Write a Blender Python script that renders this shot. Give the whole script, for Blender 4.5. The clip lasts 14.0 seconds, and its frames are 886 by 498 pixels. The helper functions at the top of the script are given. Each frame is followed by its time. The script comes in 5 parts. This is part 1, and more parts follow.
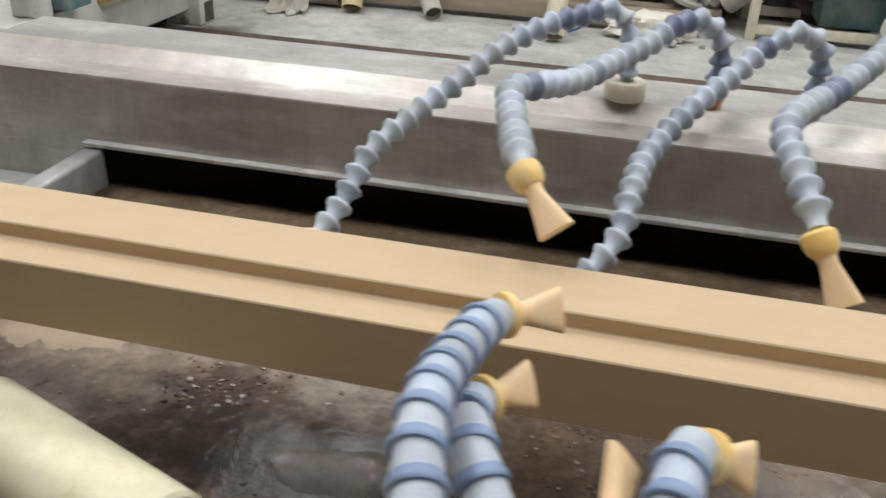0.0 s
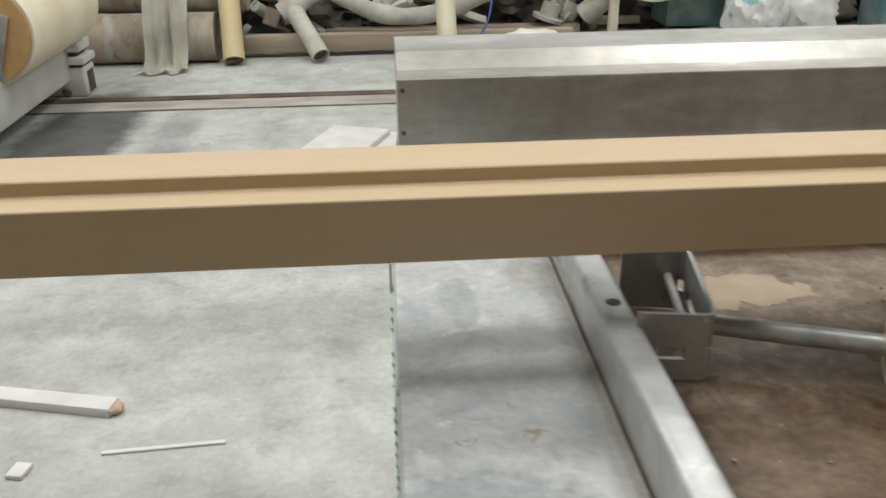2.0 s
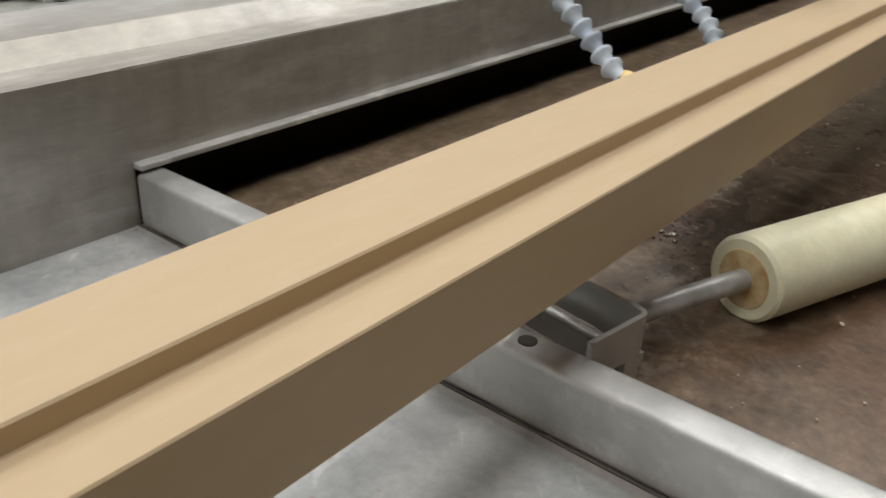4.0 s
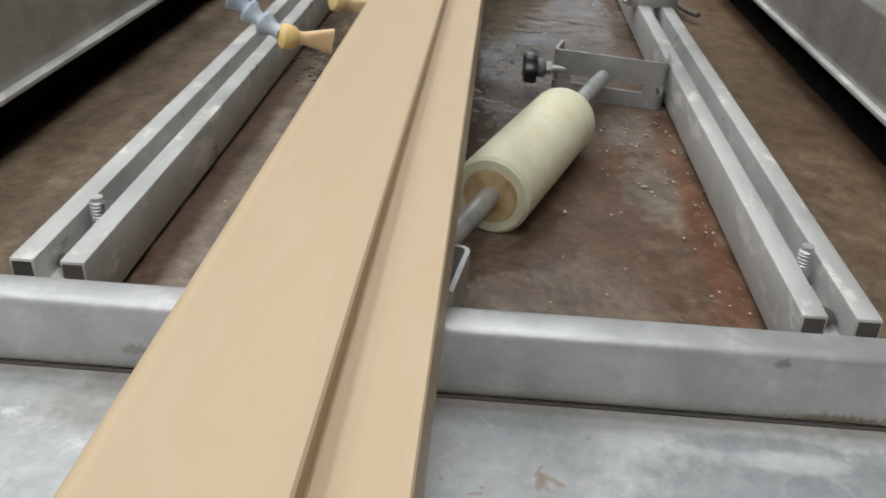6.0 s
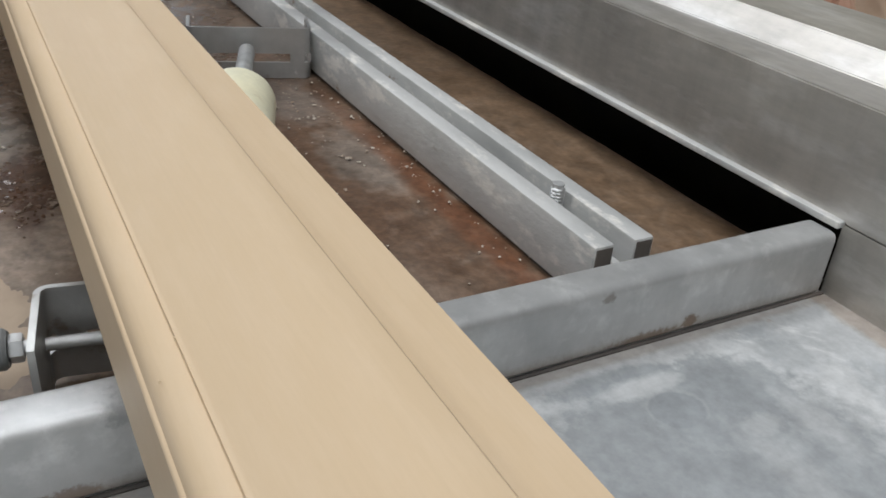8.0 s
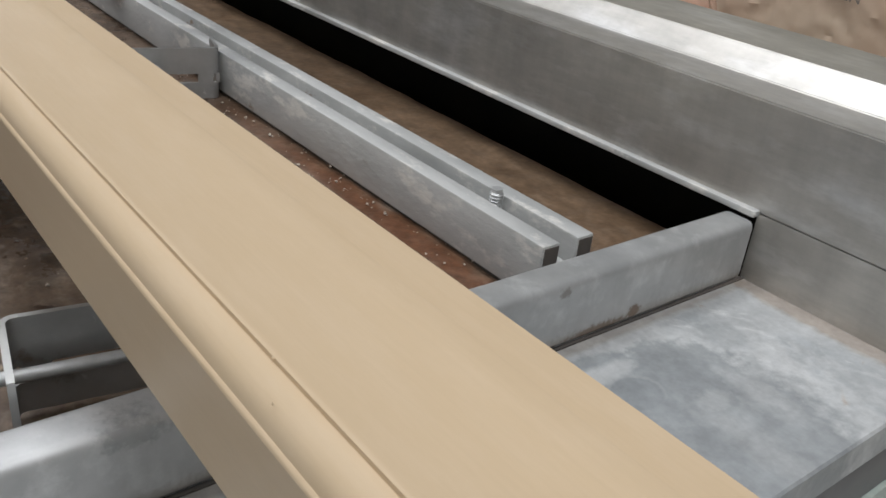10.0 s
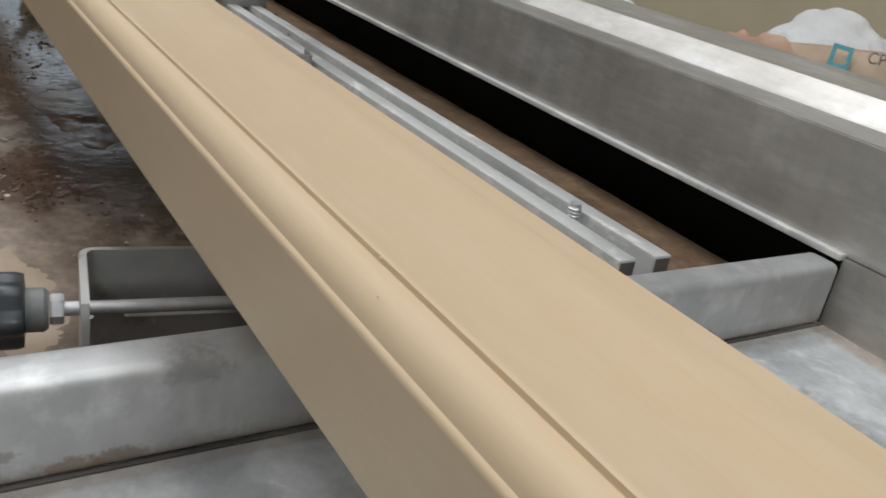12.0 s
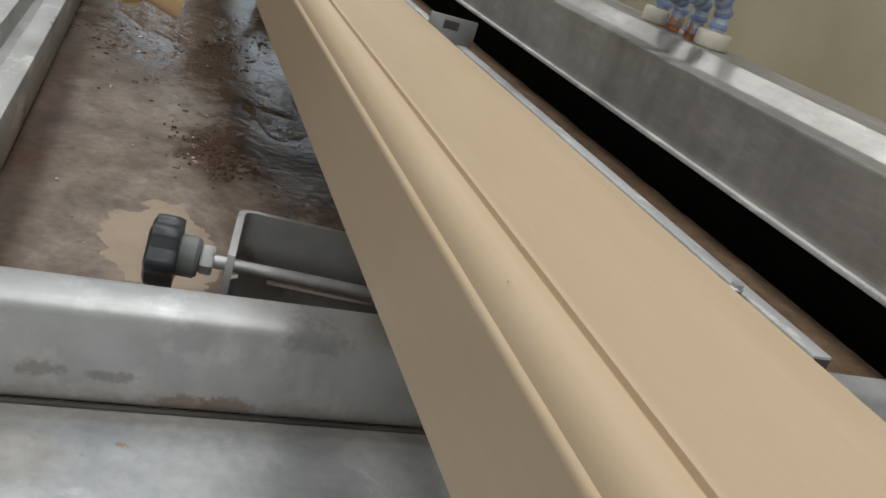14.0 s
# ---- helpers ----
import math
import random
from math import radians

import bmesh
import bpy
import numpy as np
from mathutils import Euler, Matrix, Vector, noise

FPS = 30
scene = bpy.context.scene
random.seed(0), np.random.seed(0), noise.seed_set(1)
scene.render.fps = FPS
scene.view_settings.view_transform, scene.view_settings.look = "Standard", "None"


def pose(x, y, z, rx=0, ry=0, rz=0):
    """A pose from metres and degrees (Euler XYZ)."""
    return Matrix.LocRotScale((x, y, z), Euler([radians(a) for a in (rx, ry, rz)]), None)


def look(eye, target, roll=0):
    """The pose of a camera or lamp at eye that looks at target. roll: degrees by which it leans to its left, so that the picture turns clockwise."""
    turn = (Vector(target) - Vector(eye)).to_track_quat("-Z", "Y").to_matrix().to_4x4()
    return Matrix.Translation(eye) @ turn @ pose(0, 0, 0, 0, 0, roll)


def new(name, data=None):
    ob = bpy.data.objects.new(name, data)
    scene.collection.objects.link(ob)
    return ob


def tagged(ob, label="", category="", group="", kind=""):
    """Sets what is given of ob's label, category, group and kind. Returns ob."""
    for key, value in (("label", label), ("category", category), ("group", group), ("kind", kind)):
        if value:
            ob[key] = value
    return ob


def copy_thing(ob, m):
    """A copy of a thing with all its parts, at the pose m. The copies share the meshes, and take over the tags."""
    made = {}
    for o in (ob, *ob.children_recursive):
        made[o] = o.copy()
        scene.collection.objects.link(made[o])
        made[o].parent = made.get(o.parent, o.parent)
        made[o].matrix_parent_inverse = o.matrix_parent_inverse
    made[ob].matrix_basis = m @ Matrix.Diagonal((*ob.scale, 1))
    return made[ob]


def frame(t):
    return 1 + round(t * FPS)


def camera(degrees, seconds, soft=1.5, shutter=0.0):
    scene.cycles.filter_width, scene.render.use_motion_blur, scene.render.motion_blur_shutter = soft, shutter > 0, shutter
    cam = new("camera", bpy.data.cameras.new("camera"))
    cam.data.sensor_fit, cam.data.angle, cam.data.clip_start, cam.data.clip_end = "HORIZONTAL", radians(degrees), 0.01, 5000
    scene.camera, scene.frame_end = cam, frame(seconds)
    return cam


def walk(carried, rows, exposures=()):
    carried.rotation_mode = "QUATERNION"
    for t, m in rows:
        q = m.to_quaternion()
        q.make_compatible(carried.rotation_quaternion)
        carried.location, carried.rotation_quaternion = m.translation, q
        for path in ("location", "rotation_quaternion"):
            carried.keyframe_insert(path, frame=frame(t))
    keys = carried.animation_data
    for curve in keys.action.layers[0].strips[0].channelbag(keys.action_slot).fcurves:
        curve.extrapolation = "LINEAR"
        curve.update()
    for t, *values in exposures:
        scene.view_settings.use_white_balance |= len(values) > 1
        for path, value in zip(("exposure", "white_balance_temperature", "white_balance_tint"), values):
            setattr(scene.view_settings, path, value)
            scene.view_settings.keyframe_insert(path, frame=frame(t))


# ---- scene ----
cam = camera(54.5, 14.0, soft=1.6, shutter=0.25)
PATH = [
    (0, (0.6377, -0.4552, 0.4408), (0.4407, 0.4053, -0.0289), 2.41),
    (0.1, (0.5973, -0.4623, 0.4403), (0.4026, 0.3998, -0.0276), 2.64),
    (0.2, (0.5499, -0.4702, 0.4423), (0.3603, 0.3920, -0.0274), 2.42),
    (0.3, (0.4893, -0.4840, 0.4436), (0.3101, 0.3803, -0.0263), 2.47),
    (0.4, (0.4533, -0.4845, 0.4426), (0.2589, 0.3798, -0.0212), 1.84),
    (0.5, (0.4127, -0.4959, 0.4532), (0.2306, 0.3689, -0.0148), 1.78),
    (0.7, (0.3377, -0.5261, 0.4585), (0.1861, 0.3466, -0.0056), 1.14),
    (1, (0.2483, -0.5844, 0.4229), (0.1580, 0.2982, -0.0384), -0.53),
    (1.2, (0.1621, -0.6254, 0.3948), (0.1238, 0.2605, -0.0675), -1.10),
    (1.5, (0.0484, -0.6603, 0.3819), (0.0722, 0.2313, -0.0704), -2.15),
    (2, (-0.1584, -0.5937, 0.3756), (-0.1002, 0.3122, -0.0440), -0.75),
    (2.5, (-0.3093, -0.4948, 0.3546), (-0.1524, 0.4060, -0.0502), 3.05),
    (3, (-0.3611, -0.3917, 0.3491), (0.0097, 0.4328, -0.0783), 4.23),
    (3.2, (-0.3570, -0.3554, 0.3377), (0.0970, 0.4215, -0.0988), 3.93),
    (5.3, (-0.3895, -0.1033, 0.3285), (0.4697, 0.1036, -0.1394), 2.22),
    (5.5, (-0.3949, -0.0932, 0.3269), (0.4706, 0.0779, -0.1438), 2.31),
    (6, (-0.4091, -0.0562, 0.3307), (0.4631, -0.0140, -0.1567), 2.67),
    (6.5, (-0.3923, -0.0173, 0.3241), (0.4742, -0.1230, -0.1638), 4.58),
    (7, (-0.3818, 0.0108, 0.3326), (0.4668, -0.2295, -0.1478), 6.47),
    (7.5, (-0.3457, 0.0582, 0.3304), (0.4396, -0.3036, -0.1543), 7.07),
    (8, (-0.3206, 0.0755, 0.3077), (0.4267, -0.3703, -0.1775), 5.25),
    (8.5, (-0.3141, 0.0960, 0.3037), (0.4025, -0.4063, -0.1714), 5.73),
    (9, (-0.3128, 0.1088, 0.3070), (0.3876, -0.4284, -0.1502), 5.97),
    (9.2, (-0.3113, 0.1138, 0.3181), (0.3777, -0.4263, -0.1536), 5.21),
    (11.3, (-0.2969, 0.1343, 0.2578), (0.3821, -0.4797, -0.1448), 8.76),
    (11.5, (-0.3011, 0.1337, 0.2557), (0.3947, -0.4635, -0.1432), 8.86),
    (12, (-0.3132, 0.1397, 0.2598), (0.4352, -0.3910, -0.1380), 10.46),
    (12.5, (-0.3321, 0.1434, 0.2590), (0.4755, -0.2980, -0.1323), 12.54),
    (13, (-0.3253, 0.1407, 0.2573), (0.5049, -0.2468, -0.1435), 15.55),
    (13.5, (-0.3197, 0.1303, 0.2499), (0.5251, -0.2376, -0.1386), 17.46),
    (14, (-0.3213, 0.1280, 0.2379), (0.5338, -0.2353, -0.1322), 18.16),
]
walk(cam, [(t, look(eye, target, roll)) for t, eye, target, roll in PATH], [(0, -0.02, 6650, 9), (0.6, -0.02, 6620, 8), (1.5, -0.17, 6780, 7), (2.0, -0.04, 6700, 6), (2.5, -0.16, 6750, 7), (3.2, -0.18, 6950, 9), (5.3, -0.20, 6550, 7), (9.2, -0.30, 6250, 9.5), (11.3, -0.40, 6350, 9), (12.5, -0.24, 6350, 8), (13, -0.22, 6400, 8), (13.5, -0.44, 6420, 8), (14, -0.52, 6450, 8)])

# ---- light: a factory hall with skylights ----
world = bpy.data.worlds.new("world")
scene.world = world
world.use_nodes = True
wn = world.node_tree.nodes
sky = wn.new("ShaderNodeTexSky")
sky.sky_type, sky.sun_disc = "NISHITA", False
sky.sun_elevation, sky.sun_rotation = radians(50), radians(20)
world.node_tree.links.new(sky.outputs[0], wn["Background"].inputs[0])
wn["Background"].inputs[1].default_value = 0.1

PANELS_X = (-4.3, -1.2, 1.9, 5.0)                      # translucent roof panels, middles
PANEL_ROWS = ((-0.05, 1.5), (2.3, 0.9), (4.2, 1.3))                 # y of the middle, width; the 2.3 row is added fill for the background
PANEL_W, ROOF = 1.25, 4.3
SKY_POWER, WIN_POWER, WEST_POWER, EAST_POWER = (72.0, 50.0, 36.0), 16.0, 52.0, 14.0


def area(name, m, sx, sy, power, colour=(1, 0.96, 0.89)):
    lamp = bpy.data.lights.new(name, "AREA")
    lamp.shape, lamp.size, lamp.size_y, lamp.energy, lamp.color = "RECTANGLE", sx, sy, power, colour
    ob = new(name, lamp)
    ob.matrix_world = m
    return ob


for (y, w), power in zip(PANEL_ROWS, SKY_POWER):
    for x in PANELS_X:
        area("roof_lamp", pose(x, y, ROOF - 0.02), PANEL_W, w, power, (0.98, 0.985, 1.0))
area("window_lamp", look((0.5, 6.9, 2.4), (0.5, 0, 0.3)), 9.0, 1.3, WIN_POWER)
area("window_lamp", look((-7.9, 2.0, 1.6), (0, 0.6, 0.1)), 5.6, 2.2, WEST_POWER)
area("window_lamp", look((9.9, -1.0, 2.05), (0, -1.0, 0.6)), 2.6, 1.1, EAST_POWER, (0.86, 0.94, 1.0))

# ---- materials ----


def material(name, base=(0.5, 0.5, 0.5), rough=0.5, metal=0.0, second=None, scale=8.0, detail=6.0, lo=0.4, hi=0.65, bump=0.0, bump_scale=60.0,
             third=None, third_scale=25.0, third_lo=0.55, third_hi=0.7, stretch=(1, 1, 1), rough2=None, ior=1.45, per_object=0.0, coat=0.0, distort=0.0, fourth=None, fourth_scale=40.0, fourth_lo=0.66, fourth_hi=0.72, fourth_detail=4.0, clear=0.0):
    m = bpy.data.materials.new(name)
    m.use_nodes = True
    nt = m.node_tree
    n, l = nt.nodes, nt.links
    b = n["Principled BSDF"]
    b.inputs["Base Color"].default_value = (*base, 1)
    b.inputs["Roughness"].default_value = rough
    b.inputs["Metallic"].default_value = metal
    b.inputs["IOR"].default_value = ior
    b.inputs["Coat Weight"].default_value = coat
    b.inputs["Transmission Weight"].default_value = clear
    tc = n.new("ShaderNodeTexCoord")
    mp = n.new("ShaderNodeMapping")
    mp.inputs["Scale"].default_value = stretch
    l.new(tc.outputs["Object"], mp.inputs[0])

    def noise_mask(sc, det, a, z, rg=0.55):
        t = n.new("ShaderNodeTexNoise")
        t.inputs["Scale"].default_value, t.inputs["Detail"].default_value, t.inputs["Roughness"].default_value = sc, det, rg
        t.inputs["Distortion"].default_value = distort
        l.new(mp.outputs[0], t.inputs["Vector"])
        r = n.new("ShaderNodeMapRange")
        r.inputs["From Min"].default_value, r.inputs["From Max"].default_value = a, z
        l.new(t.outputs["Fac"], r.inputs["Value"])
        return r.outputs[0]

    def mix(fac, a, c):
        x = n.new("ShaderNodeMix")
        x.data_type = "RGBA"
        l.new(fac, x.inputs["Factor"])
        for k, v in ((6, a), (7, c)):
            if isinstance(v, tuple):
                x.inputs[k].default_value = (*v, 1)
            else:
                l.new(v, x.inputs[k])
        return x.outputs[2]

    col = base
    if second:
        mask = noise_mask(scale, detail, lo, hi)
        col = mix(mask, base, second)
        if rough2 is not None:
            r = n.new("ShaderNodeMapRange")
            r.inputs["To Min"].default_value, r.inputs["To Max"].default_value = rough, rough2
            l.new(mask, r.inputs["Value"])
            l.new(r.outputs[0], b.inputs["Roughness"])
    if third:
        col = mix(noise_mask(third_scale, 8.0, third_lo, third_hi, 0.65), col, third)
    if fourth:
        col = mix(noise_mask(fourth_scale, fourth_detail, fourth_lo, fourth_hi, 0.6), col, fourth)
    if per_object and not isinstance(col, tuple):
        oi = n.new("ShaderNodeObjectInfo")
        hv = n.new("ShaderNodeHueSaturation")
        r = n.new("ShaderNodeMapRange")
        r.inputs["To Min"].default_value, r.inputs["To Max"].default_value = 1 - per_object, 1 + per_object
        l.new(oi.outputs["Random"], r.inputs["Value"])
        l.new(r.outputs[0], hv.inputs["Value"])
        l.new(col, hv.inputs["Color"])
        col = hv.outputs[0]
    if not isinstance(col, tuple):
        l.new(col, b.inputs["Base Color"])
    if bump:
        t = n.new("ShaderNodeTexNoise")
        t.inputs["Scale"].default_value, t.inputs["Detail"].default_value = bump_scale, 8.0
        l.new(mp.outputs[0], t.inputs["Vector"])
        bp = n.new("ShaderNodeBump")
        bp.inputs["Strength"].default_value, bp.inputs["Distance"].default_value = bump, 0.004
        l.new(t.outputs["Fac"], bp.inputs["Height"])
        l.new(bp.outputs[0], b.inputs["Normal"])
    return m


M_BEAM = material("tan_plastic", (0.555, 0.424, 0.278), 0.44, second=(0.53, 0.398, 0.254), scale=3, lo=0.3, hi=0.75, ior=1.28, third=(0.565, 0.434, 0.290), third_scale=90, third_lo=0.45, third_hi=0.7, bump=0.03, bump_scale=400, stretch=(0.25, 1, 1))
M_STEEL = material("brushed_steel", (0.55, 0.532, 0.495), 0.38, 0.72, second=(0.40, 0.375, 0.335), scale=4, lo=0.36, hi=0.66, third=(0.62, 0.61, 0.59), third_scale=30, third_lo=0.5, third_hi=0.75, bump=0.03, bump_scale=400, stretch=(0.3, 1, 1), rough2=0.47)
M_DULL = material("dull_steel", (0.51, 0.51, 0.495), 0.36, 0.78, second=(0.38, 0.375, 0.36), scale=14, lo=0.4, hi=0.64, third=(0.20, 0.15, 0.10), third_scale=24, third_lo=0.60, third_hi=0.72, fourth=(0.62, 0.62, 0.60), fourth_scale=70, fourth_detail=8.0, bump=0.08, bump_scale=160, rough2=0.5)
M_SHELF = material("scuffed_steel_sheet", (0.44, 0.445, 0.44), 0.52, 0.15, second=(0.37, 0.385, 0.39), scale=4.5, detail=9, lo=0.47, hi=0.60, third=(0.64, 0.64, 0.62), third_scale=16, third_lo=0.58, third_hi=0.72, bump=0.04, bump_scale=120, rough2=0.36, distort=1.6, fourth=(0.34, 0.27, 0.21), fourth_scale=30)
M_DARKSTEEL = material("dark_grey_steel", (0.17, 0.18, 0.19), 0.45, 0.5, second=(0.24, 0.24, 0.24), scale=9)
M_RAIL = material("limed_aluminium_bar", (0.50, 0.495, 0.475), 0.6, 0.2, second=(0.37, 0.37, 0.355), scale=18, lo=0.4, hi=0.7, third=(0.66, 0.635, 0.585), third_scale=38, third_lo=0.55, third_hi=0.65, bump=0.22, bump_scale=140, stretch=(0.5, 1, 1), fourth=(0.26, 0.20, 0.15), fourth_scale=35)


def stained(m, patches, warp_scale=16.0, grain=()):
    """Stains and painted shade, each with its own place and ragged edge: (centre, radii, raggedness, softness, colour,
    roughness, strength).
    """
    nt = m.node_tree
    n, l = nt.nodes, nt.links
    bsdf = n["Principled BSDF"]
    tc = n.new("ShaderNodeTexCoord")
    warp = n.new("ShaderNodeTexNoise")
    warp.inputs["Scale"].default_value, warp.inputs["Detail"].default_value, warp.inputs["Roughness"].default_value = warp_scale, 9.0, 0.65
    l.new(tc.outputs["Object"], warp.inputs["Vector"])
    colour = bsdf.inputs["Base Color"].links[0].from_socket
    if bsdf.inputs["Roughness"].links:
        rough = bsdf.inputs["Roughness"].links[0].from_socket
    else:
        value = n.new("ShaderNodeValue")
        value.outputs[0].default_value = bsdf.inputs["Roughness"].default_value
        rough = value.outputs[0]
    for centre, radii, amount, soft, paint, gloss, strength in patches:
        mp = n.new("ShaderNodeMapping")
        mp.vector_type = "TEXTURE"
        mp.inputs["Location"].default_value = (*centre, 0)[:3]
        mp.inputs["Scale"].default_value = (*radii, 1000)[:3]
        l.new(tc.outputs["Object"], mp.inputs[0])
        ln = n.new("ShaderNodeVectorMath")
        ln.operation = "LENGTH"
        l.new(mp.outputs[0], ln.inputs[0])
        add = n.new("ShaderNodeMath")
        add.operation = "MULTIPLY_ADD"
        l.new(warp.outputs["Fac"], add.inputs[0])
        add.inputs[1].default_value = amount
        l.new(ln.outputs["Value"], add.inputs[2])
        r = n.new("ShaderNodeMapRange")
        r.inputs["From Min"].default_value, r.inputs["From Max"].default_value = 1 + amount / 2 - soft, 1 + amount / 2 + soft
        r.inputs["To Min"].default_value, r.inputs["To Max"].default_value = strength, 0.0
        l.new(add.outputs[0], r.inputs["Value"])
        mx = n.new("ShaderNodeMix")
        mx.data_type = "RGBA"
        l.new(r.outputs[0], mx.inputs["Factor"])
        l.new(colour, mx.inputs[6])
        mx.inputs[7].default_value = (*paint, 1)
        colour = mx.outputs[2]
        mr = n.new("ShaderNodeMix")
        l.new(r.outputs[0], mr.inputs["Factor"])
        l.new(rough, mr.inputs["A"])
        mr.inputs["B"].default_value = gloss
        rough = mr.outputs["Result"]
    for scale, stretch, low, high in grain:
        mp = n.new("ShaderNodeMapping")
        mp.inputs["Scale"].default_value = stretch
        l.new(tc.outputs["Object"], mp.inputs[0])
        t = n.new("ShaderNodeTexNoise")
        t.inputs["Scale"].default_value, t.inputs["Detail"].default_value, t.inputs["Roughness"].default_value = scale, 10.0, 0.62
        l.new(mp.outputs[0], t.inputs["Vector"])
        r = n.new("ShaderNodeMapRange")
        r.inputs["From Min"].default_value, r.inputs["From Max"].default_value = 0.36, 0.64
        r.inputs["To Min"].default_value, r.inputs["To Max"].default_value = low, high
        l.new(t.outputs["Fac"], r.inputs["Value"])
        hv = n.new("ShaderNodeHueSaturation")
        l.new(r.outputs[0], hv.inputs["Value"])
        l.new(colour, hv.inputs["Color"])
        colour = hv.outputs[0]
    l.new(colour, bsdf.inputs["Base Color"])
    l.new(rough, bsdf.inputs["Roughness"])
    return m


M_STEEL = stained(M_STEEL, (), 16.0, ((7.0, (0.6, 1, 0.8), 0.80, 1.12), (34.0, (1, 1, 0.3), 0.92, 1.07), (160.0, (0.2, 1, 1), 0.95, 1.05)))
M_BEAM = stained(M_BEAM, (), 16.0, ((700.0, (0.006, 1, 1), 0.988, 1.01), (6.0, (0.3, 1, 1), 0.98, 1.02)))
M_TRAY = stained(material("rusty_wet_shaded_tray", (0.145, 0.103, 0.072), 0.42, 0.0, ior=1.33, second=(0.095, 0.060, 0.038), scale=11, detail=12, lo=0.40, hi=0.60, third=(0.205, 0.160, 0.122), third_scale=36, third_lo=0.50, third_hi=0.64, bump=0.15, bump_scale=110, rough2=0.3, distort=0.5, fourth=(0.055, 0.032, 0.021), fourth_scale=64, fourth_lo=0.635, fourth_hi=0.69, fourth_detail=8.0), (
    ((0.6, -0.165), (0.95, 0.085), 0.9, 0.5, (0.108, 0.062, 0.038), 0.30, 0.78),
    ((1.0, -0.41), (1.4, 0.09), 0.8, 0.4, (0.135, 0.086, 0.050), 0.4, 0.75),
    ((0.33, 0.125), (0.42, 0.075), 1.0, 0.45, (0.228, 0.184, 0.146), 0.5, 0.62),
    ((0.6, 0.33), (1.0, 0.085), 1.0, 0.4, (0.155, 0.112, 0.070), 0.55, 0.65),
    ((0.095, -0.135), (0.075, 0.055), 1.6, 0.35, (0.195, 0.150, 0.115), 0.42, 0.48),
    ((0.32, -0.212), (0.065, 0.026), 1.8, 0.3, (0.205, 0.168, 0.135), 0.3, 0.75),
    ((0.47, -0.205), (0.055, 0.030), 1.6, 0.3, (0.200, 0.165, 0.135), 0.35, 0.55),
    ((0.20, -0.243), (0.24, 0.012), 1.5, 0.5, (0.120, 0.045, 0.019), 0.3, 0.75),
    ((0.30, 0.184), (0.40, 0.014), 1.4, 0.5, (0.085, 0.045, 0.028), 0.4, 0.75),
    # strip along the end bar: the bar's shadow and wet grime, painted in
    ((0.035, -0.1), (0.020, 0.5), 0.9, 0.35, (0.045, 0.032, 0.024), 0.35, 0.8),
    ((0.355, 0.052), (0.065, 0.034), 2.8, 0.3, (0.055, 0.028, 0.018), 0.25, 0.85),
    # black zone under the profile: its shadow and the wet in one colour
    ((0.50, -0.015), (0.24, 0.058), 1.7, 0.25, (0.034, 0.023, 0.016), 0.16, 0.9),
    ((0.455, 0.075), (0.050, 0.030), 1.5, 0.4, (0.24, 0.215, 0.185), 0.22, 0.6),
    ((0.72, 0.05), (0.20, 0.12), 2.4, 0.3, (0.085, 0.052, 0.034), 0.14, 0.8),
    ((1.15, 0.0), (0.50, 0.26), 1.2, 0.5, (0.080, 0.064, 0.050), 0.12, 0.75)), 42.0, ((13.0, (1, 1, 1), 0.84, 1.14), (48.0, (0.8, 1, 1), 0.76, 1.24), (150.0, (1, 1, 1), 0.85, 1.17)))
